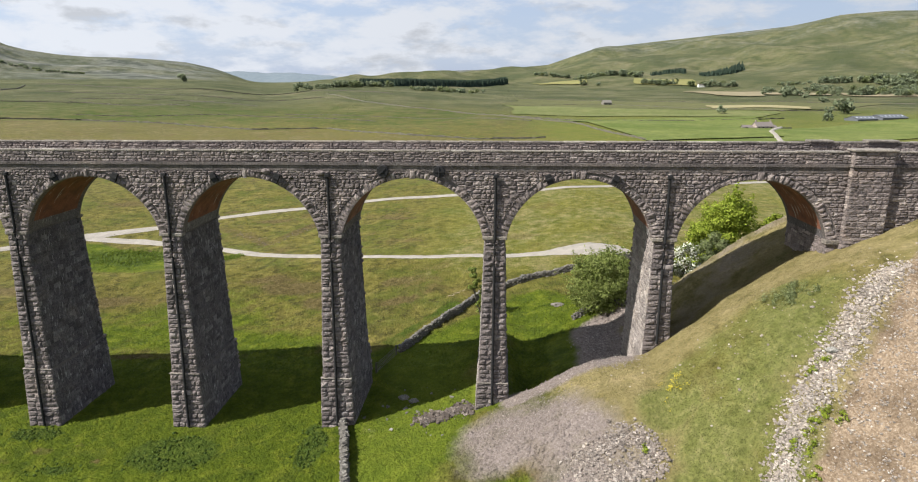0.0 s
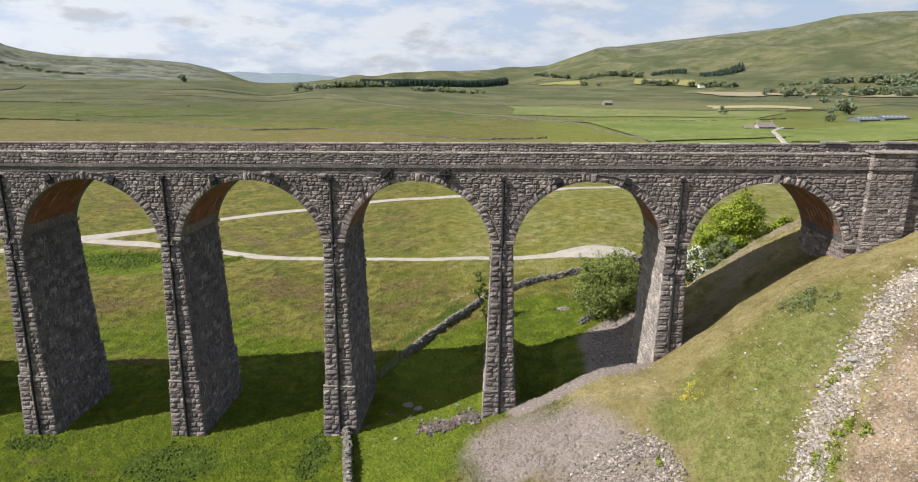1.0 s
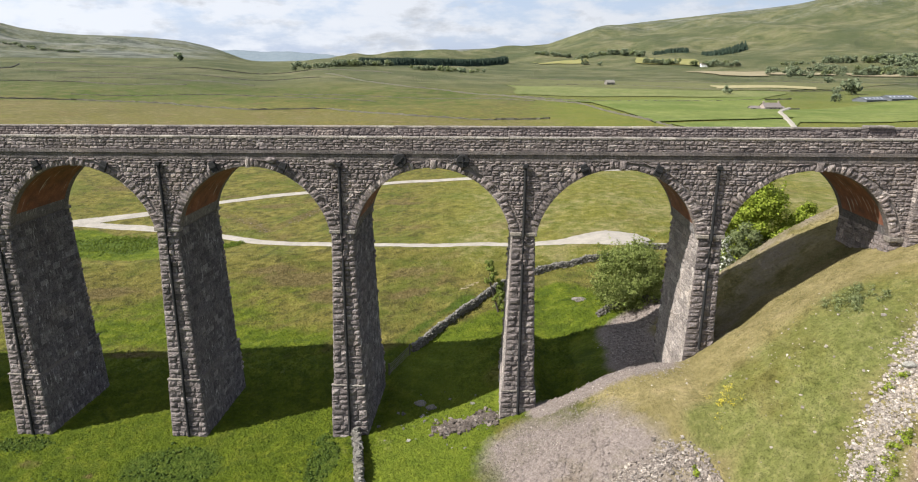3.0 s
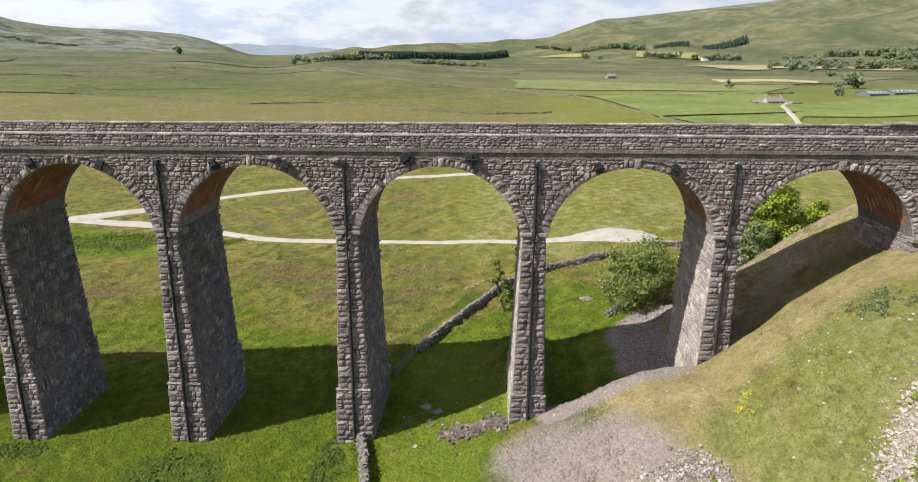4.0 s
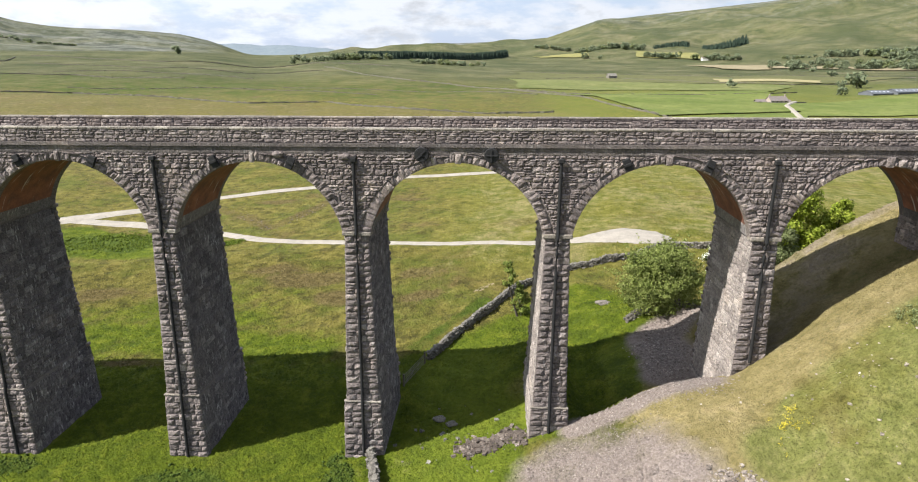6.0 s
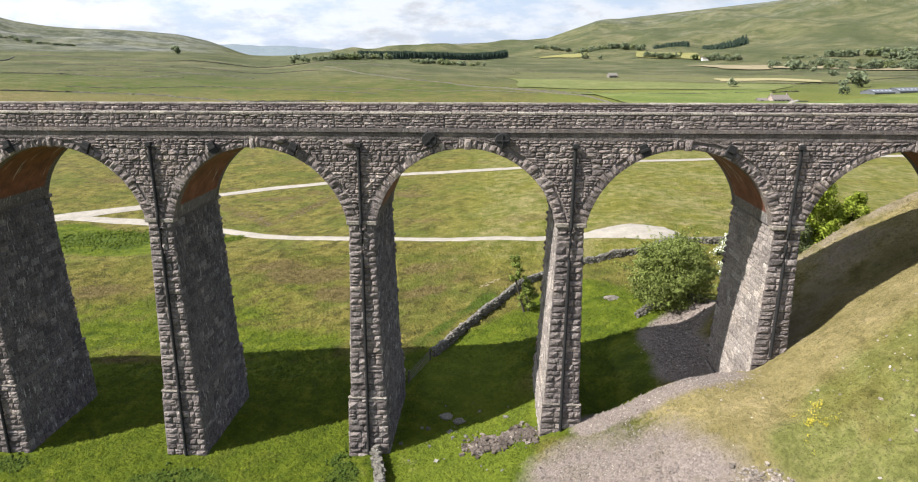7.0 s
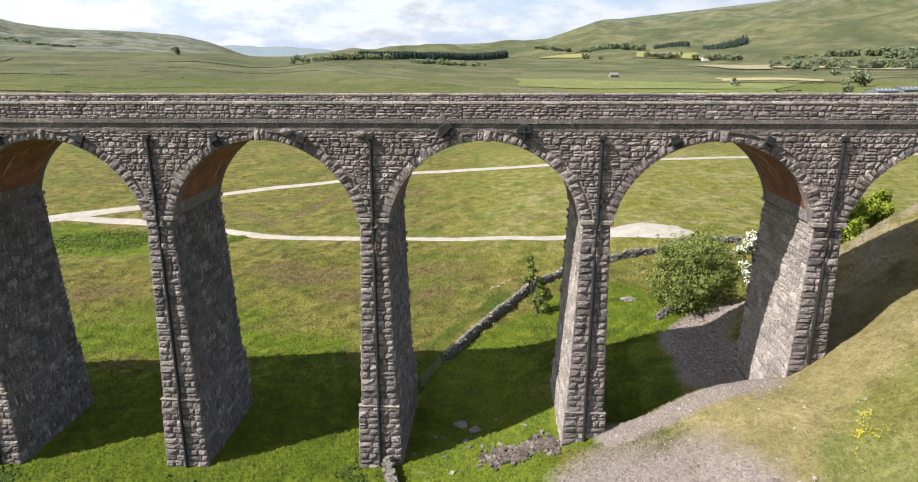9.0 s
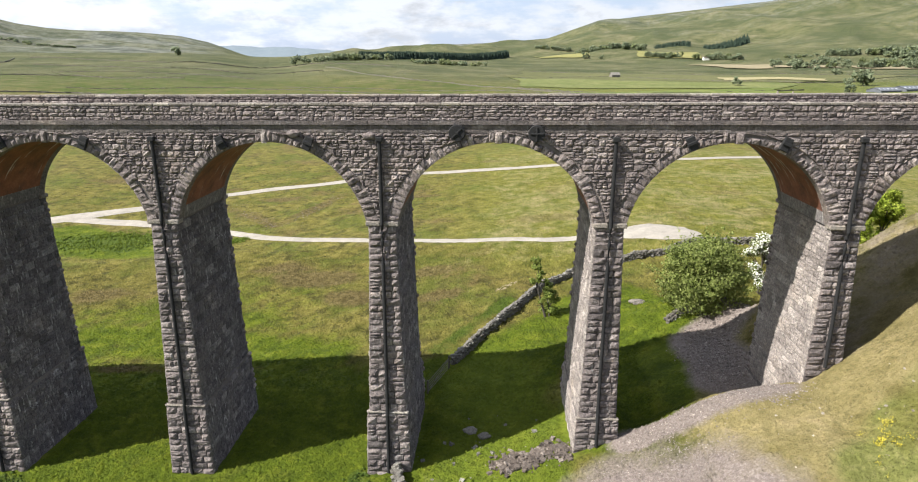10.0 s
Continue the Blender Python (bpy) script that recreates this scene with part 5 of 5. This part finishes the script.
def leaves(centres, radii, count, size, seed, flatness=0.8):
    """Leaf clumps: small folded leaves spread over and through a set of balls, denser near their skin."""
    r = np.random.RandomState(seed)
    centres, radii = np.asarray(centres, float), np.asarray(radii, float)
    pick = r.choice(len(centres), count, p=radii ** 2 / (radii ** 2).sum())
    d = r.normal(size=(count, 3)); d /= np.linalg.norm(d, axis=1, keepdims=True)
    rad = radii[pick, None] * (r.uniform(0.15, 1.0, (count, 1)) ** 0.6 + np.maximum(r.normal(0, 0.22, (count, 1)), 0))
    p = centres[pick] + d * rad * np.array([1, 1, flatness])
    n = d + r.normal(0, 0.55, (count, 3)) + np.array([0, 0, 0.35]); n /= np.linalg.norm(n, axis=1, keepdims=True)
    t = np.cross(n, r.normal(size=(count, 3))); t /= np.linalg.norm(t, axis=1, keepdims=True)
    b = np.cross(n, t)
    s = size * r.uniform(0.6, 1.4, (count, 1))
    v = np.stack([p - t * s, p - b * s * 0.55 + n * s * 0.15, p + t * s, p + b * s * 0.55 + n * s * 0.15], 1)
    full = d + np.array([0, 0, 0.25]) + r.normal(0, 0.22, (count, 3))
    return v.reshape(-1, 3).tolist(), [(4 * i, 4 * i + 1, 4 * i + 2, 4 * i + 3) for i in range(count)], np.repeat(full, 4, 0)


def limb(points, r0, r1, sides=7):
    bm = bmesh.new()
    rings = []
    for i, p in enumerate(points):
        k = i / max(len(points) - 1, 1)
        d = (Vector(points[min(i + 1, len(points) - 1)]) - Vector(points[max(i - 1, 0)])).normalized()
        m = d.to_track_quat("Z", "Y").to_matrix()
        r = r0 + (r1 - r0) * k
        rings.append([bm.verts.new(Vector(p) + m @ Vector((r * math.cos(a), r * math.sin(a), 0))) for a in np.linspace(0, 2 * math.pi, sides, False)])
    for a, b in zip(rings, rings[1:]):
        for i in range(sides):
            bm.faces.new((a[i], a[(i + 1) % sides], b[(i + 1) % sides], b[i]))
    bm.faces.new(rings[-1])
    return bm


def broad_tree(name, x, y, wide, high, leaf, count, size, label, category, seed, lean_x=0.0, low=0.15, blossom=0, clumps=26, shoots=0):
    """A tree or bush: tapered trunk, limbs that carry clumps of leaves, an uneven crown with gaps."""
    r = np.random.RandomState(seed)
    z0 = lie(x, y) - 0.15
    tree = new(name)
    tagged(tree, label, category)
    top = Vector((x + lean_x, y, z0 + high * 0.62))
    foot = Vector((x, y, z0))
    part("trunk", limb([foot.lerp(top, k) + Vector((r.uniform(-0.1, 0.1), r.uniform(-0.1, 0.1), 0)) * (k > 0) for k in (0, 0.3, 0.65, 1)], 0.05 * wide ** 0.7 + 0.06, 0.04), BARK, tree)
    cs, rs = [], []
    for i in range(clumps):
        a, k = r.uniform(0, 2 * math.pi), low + (1 - low) * r.rand() ** 0.8
        spread = wide * 0.5 * math.sqrt(max(1 - (2 * (k - 0.45)) ** 2 * 0.8, 0.05)) * r.uniform(0.02, 0.95) ** 0.5
        c = Vector((x + lean_x * k + math.cos(a) * spread, y + math.sin(a) * spread, z0 + high * k * 0.93))
        cs.append(c); rs.append(wide * r.uniform(0.10, 0.20))
        if i % 3 == 0:
            root = foot.lerp(top, min(0.15 + 0.7 * k, 0.95))
            part("limb", limb([root, root.lerp(c, 0.5) + Vector((0, 0, 0.12 * wide * r.uniform(0, 0.5))), c], 0.02 * wide ** 0.7 + 0.02, 0.015, 5), BARK, tree)
    heart = foot.lerp(top, 0.55)
    for i in range(shoots):
        c = cs[r.randint(clumps)]
        way = (c - heart).normalized() + Vector((r.uniform(-0.3, 0.3), r.uniform(-0.3, 0.3), 0.45))
        reach = wide * r.uniform(0.10, 0.24)
        for k in (0.55, 0.8, 1.0):
            cs.append(c + way * reach * k); rs.append(wide * (0.05 - 0.025 * k))
    v, f, n = leaves(cs, rs, count, size, seed)
    rounded(mesh_object("crown", v, f, leaf, tree), n)
    if blossom:
        v, f, n = leaves(cs, [q * 1.08 for q in rs], blossom, size * 0.9, seed + 1)
        rounded(mesh_object("blossom", v, f, BLOSSOM, tree, "white hawthorn blossom"), n)
    return tree


def H(x, y, top):
    """Height of a tree whose crown ends at that level."""
    return top - lie(x, y)


broad_tree("bush", 45.5, 22.0, 8.2, 6.7, LEAF_HAW, 46000, 0.118, "rounded olive-green hawthorn bush above a stone edging", "bush", 171, 0.3, 0.04, 0, 150, 170)
broad_tree("sapling", 30.2, 26.4, 2.6, 3.6, LEAF_MID, 2200, 0.12, "small bushy green tree beside a dry stone wall", "tree", 72, -0.3, 0.1, 0, 34)
broad_tree("sapling", 29.7, 26.4, 2.6, 7.9, LEAF_MID, 1300, 0.13, "thin leaning young tree beside a dry stone wall", "tree", 73, -1.4, 0.55, 0, 14)
broad_tree("tree", 67.8, 40.5, 9.6, H(67.8, 40.5, 18.3), LEAF_BRIGHT, 30000, 0.17, "bright yellow-green tree behind the embankment", "tree", 74, 0, 0.1, 0, 90, 60)
broad_tree("tree", 63.4, 39.5, 6.0, H(63.4, 39.5, 14.4), LEAF_BRIGHT, 9000, 0.17, "bright yellow-green tree behind the embankment", "tree", 75, 0, 0.1, 0, 46)
broad_tree("bush", 74.0, 40.0, 4.6, H(74, 40, 16.4), LEAF_BRIGHT, 6000, 0.17, "bright green bush behind the embankment", "bush", 79, 0, 0.1, 0, 36)
broad_tree("bush", 63.2, 33.0, 5.0, H(63.2, 33, 14.2), LEAF_GREY, 9000, 0.13, "grey-green willow bush behind the embankment", "bush", 76, 0, 0.08, 0, 46)
broad_tree("hawthorn", 58.4, 30.0, 4.6, H(58.4, 30, 13.4), LEAF, 4200, 0.13, "hawthorn bush covered in white blossom", "bush", 78, 0, 0.08, 5200, 44)
broad_tree("hawthorn", 55.0, 30.0, 4.2, H(55, 30, 12.4), LEAF, 3600, 0.13, "hawthorn bush covered in white blossom", "bush", 80, 0, 0.08, 4400, 40)


def far_tree(x, y, wide, high, seed, leaf=None, label="broad green tree in the far valley", name="tree"):
    r = np.random.RandomState(seed)
    z0 = lie(x, y) - 0.3
    tree = new(name)
    tagged(tree, label, "tree", "valley trees")
    part("trunk", limb([(x, y, z0), (x + 0.2, y, z0 + high * 0.6)], 0.25, 0.1, 5), BARK, tree)
    cs = [(x + r.uniform(-0.36, 0.36) * wide, y + r.uniform(-0.3, 0.3) * wide, z0 + high * r.uniform(0.22, 0.85)) for _ in range(12)]
    v, f, n = leaves(cs, [wide * r.uniform(0.12, 0.24) for _ in cs], 300, wide * 0.088, seed)
    rounded(mesh_object("crown", v, f, leaf or LEAF_HAZED, tree), n)


far = np.random.RandomState(5)
for x, y, w, h in ((-540, 1096, 21, 15), (-287, 957, 20, 15), (-270, 960, 16, 12), (234, 538, 9, 9), (287, 457, 8, 6.5), (352, 560, 20, 15), (330, 545, 10, 8), (250, 1654, 22, 18), (287, 1640, 14, 10), (483, 1070, 16, 16), (466, 953, 16, 15), (500, 960, 12, 10), (448, 800, 12, 9)):
    far_tree(x, y, w, h, int(far.randint(1e6)))
for x0, y0, x1, y1, n, w, h in ((-262, 975, -205, 1010, 14, 15, 11), (156, 2140, 260, 2060, 12, 22, 16), (270, 2000, 420, 1790, 26, 26, 22), (400, 1640, 480, 1600, 16, 20, 20), (500, 1560, 590, 1520, 14, 20, 18),
                                 (-100, 985, 0, 1050, 14, 14, 10), (520, 1080, 700, 1100, 12, 18, 17), (640, 1090, 880, 1280, 26, 20, 22), (690, 1040, 900, 1200, 20, 18, 16), (600, 1380, 900, 1330, 16, 26, 16), (900, 1500, 1150, 1400, 14, 24, 18),
                                 (-1310, 1560, -1060, 1600, 26, 14, 8), (-240, 985, -150, 1060, 18, 16, 13), (-120, 1010, -60, 1010, 8, 14, 8), (780, 1500, 960, 1440, 30, 24, 20), (860, 1420, 1010, 1300, 26, 24, 22), (560, 1240, 640, 1180, 7, 16, 13), (270, 1960, 380, 1840, 14, 24, 20), (690, 1520, 800, 1500, 12, 14, 9)):
    for i in range(n):
        k = (i + far.uniform(0, 1)) / n
        far_tree(x0 + (x1 - x0) * k + far.uniform(-8, 8), y0 + (y1 - y0) * k + far.uniform(-12, 12), w * far.uniform(0.55, 1.1), h * far.uniform(0.45, 0.95), int(far.randint(1e6)), LEAF_GREY if far.rand() < 0.2 else None)


def plantation(x0, y0, x1, y1, deep, rows, count, high, seed, label):
    """A dark block of close-set conifers, each a ragged cone of whorls."""
    r = np.random.RandomState(seed)
    verts, faces = [], []
    for i in range(count):
        k, d = r.rand(), r.rand()
        x, y = x0 + (x1 - x0) * k + r.uniform(-6, 6), y0 + (y1 - y0) * k + d * deep
        z, hh = lie(x, y) - 0.5, high * (0.85 + 0.35 * k) * r.uniform(0.9, 1.06)
        for tier in range(5):
            zb, zt, rad = z + hh * tier * 0.17, z + hh * (0.42 + tier * 0.145), (0.30 - 0.05 * tier) * hh * r.uniform(0.7, 1.1)
            o = len(verts)
            a0 = r.uniform(0, 6)
            for j in range(7):
                a = a0 + j * 2 * math.pi / 7
                q = rad * r.uniform(0.7, 1.15)
                verts.append((x + q * math.cos(a), y + q * math.sin(a), zb + r.uniform(-0.4, 0.4)))
            verts.append((x, y, zt))
            faces += [(o + j, o + (j + 1) % 7, o + 7) for j in range(7)]
    return tagged(mesh_object("conifer_plantation", verts, faces, NEEDLE), label, "woodland", kind="stuff")


plantation(-205, 1030, 52, 1765, 60, 6, 2800, 15.5, 81, "dark rectangular conifer plantation on the moor")
plantation(606, 1800, 760, 1930, 40, 3, 260, 14, 82, "narrow dark conifer belt on the fell side")
plantation(470, 1840, 560, 1830, 25, 3, 130, 12, 83, "small dark conifer clump below the fell")


# ---- farm ----
ROUGHCAST = plain_material("farm_stone", (0.30, 0.25, 0.22), 0.9, 0.6, 0.25)
SLATE = plain_material("slate_roof", (0.15, 0.128, 0.118), 0.7, 0.8, 0.3)
SHEETING = plain_material("grey_sheet_roof", (0.10, 0.108, 0.122), 0.6, 0.3, 0.2)
GLASS = plain_material("window_glass", (0.03, 0.035, 0.04), 0.1, 1.0, 0.1)
SKYLIGHT = plain_material("pale_rooflight", (0.5, 0.52, 0.56), 0.3, 1.0, 0.1)


def farm_building(name, x, y, length, deep, eaves, ridge, turn, label, category, roof_mat, wall_mat, windows=0, lights=0, chimneys=0):
    ob = new(name)
    tagged(ob, label, category)
    z = lie(x, y) - 1.1
    m = pose(x, y, z, 0, 0, turn)
    L, D = length / 2, deep / 2
    bm = bmesh.new()
    v = [bm.verts.new(p) for p in ((-L, -D, 0), (L, -D, 0), (L, D, 0), (-L, D, 0), (-L, -D, eaves), (L, -D, eaves), (L, D, eaves), (-L, D, eaves), (-L, 0, ridge), (L, 0, ridge))]
    for f in ((0, 1, 5, 4), (2, 3, 7, 6), (1, 2, 6, 9, 5), (3, 0, 4, 8, 7), (3, 2, 1, 0), (4, 5, 9, 8), (6, 7, 8, 9)):
        bm.faces.new([v[i] for i in f])
    bm.transform(m)
    part("wall", bm, wall_mat, ob)
    for s in (-1, 1):
        bm = bmesh.new()
        e, t = 0.35, 0.14
        drop = (ridge - eaves) / D * e
        pts = [(-L - e, s * (D + e), eaves - drop), (L + e, s * (D + e), eaves - drop), (L + e, 0, ridge), (-L - e, 0, ridge)]
        lo = [bm.verts.new((a, b, c + 0.03)) for a, b, c in pts]
        hi = [bm.verts.new((a, b, c + 0.03 + t)) for a, b, c in pts]
        bm.faces.new(lo); bm.faces.new(hi[::-1])
        for i in range(4):
            bm.faces.new((lo[i], lo[(i + 1) % 4], hi[(i + 1) % 4], hi[i]))
        bm.transform(m)
        roof = part("roof", bm, roof_mat, ob)
        if s < 0:
            for i in range(lights):
                cx = -L + (i + 0.5) * length / lights
                sl = (ridge - eaves) / D
                bm = box_bm(cx - 0.45, cx + 0.45, -0.9, 0.9, 0, 0.12)
                bm.transform(m @ Matrix.Translation((0, -D * 0.5, eaves + (ridge - eaves) * 0.5 + 0.2)) @ Matrix.Rotation(math.atan(sl), 4, "X"))
                part("rooflight", bm, SKYLIGHT, roof)
    for i in range(windows):
        cx = -L + (i + 0.5) * length / windows
        for zz in (1.4,):
            if zz + 1.2 < eaves:
                bm = box_bm(cx - 0.5, cx + 0.5, -D - 0.03, -D + 0.1, zz, zz + 1.2)
                bm.transform(m)
                part("window", bm, GLASS, ob)
    for i in range(chimneys):
        cx = (-L + 0.6) if i == 0 else (L - 0.6)
        bm = box_bm(cx - 0.4, cx + 0.4, -0.4, 0.4, ridge - 0.5, ridge + 1.3)
        bm.transform(m)
        part("chimney", bm, wall_mat, ob)


farm_building("farmhouse", 213, 394, 12, 7, 3.0, 5.6, 10, "stone farmhouse with a slate roof among pasture", "house", SLATE, ROUGHCAST, 4, 0, 2)
farm_building("farm_outhouse", 204, 396, 8, 5, 2.0, 3.4, 4, "low stone outhouse beside the farmhouse", "outhouse", SLATE, WALLSTONE, 2)
farm_building("farm_outhouse", 222, 402, 6, 5, 1.9, 3.2, 12, "low stone outhouse beside the farmhouse", "outhouse", SLATE, WALLSTONE, 1)
farm_building("field_barn", 158.5, 711, 10, 7, 4.0, 6.6, 15, "lone grey stone field barn", "barn", WALLSTONE, WALLSTONE, 2)
farm_building("cattle_shed", 319, 470, 20, 13, 2.4, 4.4, 20, "long grey sheet-roofed farm shed with pale rooflights", "shed", SHEETING, SHEETING, 0, 5)
farm_building("cattle_shed", 345, 480, 26, 14, 2.4, 4.6, 20, "long grey sheet-roofed farm shed with pale rooflights", "shed", SHEETING, SHEETING, 0, 6)
farm_building("farmhouse", 520, 1545, 16, 9, 6, 9, 5, "pale distant farmhouse among trees", "house", SLATE, plain_material("whitewash", (0.75, 0.74, 0.7), 0.8, 0.5, 0.1), 4)
farm_wall = far_wall([(196, 386), (202, 389), (209, 387), (226, 394), (236, 400)], 1.6, "grey farmyard wall", WALLSTONE)


def far_hill():
    """The hills at the end of the dale, with distance haze in their colour."""
    mat = field_material("haze_tinted_hill", (0.135, 0.17, 0.20), (0.165, 0.20, 0.225))
    verts, faces = [], []
    for i in range(61):
        u = -0.60 + 0.42 * i / 60
        for j, d in enumerate((3700, 4000, 4300, 4500)):
            rise = 60 * math.exp(-((u + 0.44) / 0.11) ** 2) + 34 * math.exp(-((u + 0.30) / 0.07) ** 2) + 2.5 * math.sin(u * 90) + 1.5 * math.sin(u * 210)
            verts.append((27 + u * d, d, (0, 0.6, 1.0, 0.7)[j] * rise + 25 * (j > 0) - 10 * (j == 0)))
        if i:
            for j in range(3):
                a = 4 * i + j
                faces.append((a - 4, a, a + 1, a - 3))
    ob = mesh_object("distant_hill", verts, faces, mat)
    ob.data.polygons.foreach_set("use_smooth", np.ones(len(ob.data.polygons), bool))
    tagged(ob, "hills at the end of the dale, tinted blue-grey for haze", "hills", kind="structure")


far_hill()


# ---- grass and herbs ----
def tufts(name, count, region, low, high, seed, label, blades=5, keep=None, mat=None, spread=0.22):
    """Grass in separate low tussocks."""
    r = np.random.RandomState(seed)
    x, y = r.uniform(region[0], region[1], count), r.uniform(region[2], region[3], count)
    if keep is not None:
        ok = r.rand(count) < keep(x, y)
        x, y = x[ok], y[ok]
    n = len(x)
    ix = np.clip(np.searchsorted(GX, x) - 1, 0, len(GX) - 2); iy = np.clip(np.searchsorted(GY, y) - 1, 0, len(GY) - 2)
    a, b = (x - GX[ix]) / (GX[ix + 1] - GX[ix]), (y - GY[iy]) / (GY[iy + 1] - GY[iy])
    z = (MZ[iy, ix] * (1 - a) + MZ[iy, ix + 1] * a) * (1 - b) + (MZ[iy + 1, ix] * (1 - a) + MZ[iy + 1, ix + 1] * a) * b
    ang = r.uniform(0, 2 * np.pi, (n, 1)) + np.arange(blades)[None] * 2 * np.pi / blades
    hh = r.uniform(low, high, (n, 1)) * r.uniform(0.5, 1.25, (n, 1))
    out = spread * r.uniform(0.5, 1.5, (n, 1)) * r.uniform(0.55, 1.3, (n, blades))
    ring = np.stack([x[:, None] + np.cos(ang) * out, y[:, None] + np.sin(ang) * out, np.broadcast_to(z[:, None] - 0.05, out.shape)], -1)
    tip = np.stack([x + r.uniform(-0.5, 0.5, n) * spread, y + r.uniform(-0.5, 0.5, n) * spread, z + hh[:, 0]], -1)
    v = np.concatenate([ring, tip[:, None]], 1).reshape(-1, 3)
    k, b = np.arange(n)[:, None] * (blades + 1), np.arange(blades)[None]
    f = np.stack([k + b, k + (b + 1) % blades, np.broadcast_to(k + blades, (n, blades))], -1).reshape(-1, 3)
    ob = mesh_object(name, v.tolist(), f.tolist(), mat or GROUND)
    # a soft sward: the blades stand up and shade one another gently
    nor = np.concatenate([np.stack([np.cos(ang) * 0.75, np.sin(ang) * 0.75, np.ones_like(ang)], -1), np.stack([r.normal(0, 0.15, n), r.normal(0, 0.15, n), np.ones(n)], -1)[:, None]], 1).reshape(-1, 3)
    rounded(ob, nor)
    if mat is None:
        give_cover(ob.data, v[:, 0], v[:, 1])
    return tagged(ob, label, "grass", kind="stuff")


def grassy(x, y):
    gravel, soil, lush, field, fells, dry = land_cover(x, y)
    away = 1 - (np.abs(y - 4) < 5.2) * (np.abs((x + 7.85) % BAY - 7.85) < 2.2) * (x < 52)
    path = np.minimum(near_line(x, y, [(-72, 90.5), (-57.5, 89.5), (-40, 83.5), (-20, 71.5), (13, 62), (37.4, 58), (48.3, 55.5), (56, 51.8), (80, 55)]), near_line(x, y, [(-66, 97), (-46, 111), (-8, 124), (44, 130), (90, 145)]))
    path = np.minimum(path, near_line(x, y, [(44, 58.5), (53, 59)]) - 2.0)
    return np.clip(1 - gravel * 0.9 - soil, 0, 1) * away * (path > 2.4) * np.where((x > 38) & (y < 16), 0.012, 1.0)


tufts("rough_grass", 88000, (-36, 46, -20, 12), 0.06, 0.24, 91, "green tussocky grass round the piers", 5, grassy)
tufts("rough_grass", 72000, (-60, 80, 12, 62), 0.08, 0.28, 92, "olive tussocky moor grass behind the viaduct", 5, grassy)
tufts("rough_grass", 27000, (-90, 90, 62, 150), 0.08, 0.26, 93, "olive tussocky moor grass behind the viaduct", 4, grassy, None, 0.32)

tufts("rough_grass", 70000, (38, 64, -24, 8), 0.03, 0.08, 94, "short mixed grass on the end slope of the embankment", 4, lambda x, y: grassy(x, y) * 80, None, 0.09)

tufts("rough_grass", 16000, (47, 70, 1.5, 16), 0.05, 0.14, 95, "short grass on the shaded flank of the embankment", 4, lambda x, y: grassy(x, y) * 80, None, 0.14)


def herb_patch(name, x, y, rx, ry, count, size, mat, seed, label, high=0.5):
    r = np.random.RandomState(seed)
    cs = []
    for _ in range(max(6, int(rx * ry * (22 if rx < 5 else 6)))):
        a, k = r.uniform(0, 6.28), (math.sqrt(r.rand()) * r.uniform(0.7, 1.15) if rx * ry > 2.5 else 1.5 * r.rand())
        px, py = x + rx * k * math.cos(a), y + ry * k * math.sin(a)
        cs.append((px, py, lie(px, py) + high * r.uniform(0.2, 0.7)))
    v, f, n = leaves(cs, [high * r.uniform(0.5, 0.9) for _ in cs], count, size, seed)
    return tagged(rounded(mesh_object(name, v, f, mat), n), label, "plants", kind="stuff")


herb_patch("nettle_patch", 56.2, -6.4, 1.6, 1.3, 2200, 0.065, LEAF_GREY, 101, "grey-green nettle patch on the dry slope", 0.5)
for i, (x, y, rx, ry) in enumerate(NETTLES):
    herb_patch("nettle_patch", x, y, rx, ry, int(1500 * rx * ry), 0.055, LEAF_NETTLE, 103 + i, "dark green nettle patch in lush grass", 0.16)
herb_patch("bracken_patch", -54, 75, 15, 7, 16000, 0.10, LEAF_FERN, 121, "bright green bracken bank beside the track", 0.3)
herb_patch("bracken_patch", -26, 71, 3, 2, 1500, 0.12, LEAF_FERN, 122, "bright green bracken beside the track", 0.4)
herb_patch("flower_patch", 46.3, -8.8, 0.9, 1.2, 620, 0.038, GORSE, 108, "patch of small yellow flowers in dry grass", 0.35)
for i, (x, y) in enumerate(((54.8, -13.6), (54.7, -16.4), (54.2, -16.8), (55.7, -16.8), (53.3, -18.1), (53.7, -16.9), (56.0, -13.2), (53.0, -19.4), (43.2, -13.0), (52.4, -17.2))):
    herb_patch("weed_clump", x, y, 0.42, 0.32, 260, 0.07, LEAF_BRIGHT, 110 + i, "bright green weed clump among pale rubble", 0.3)
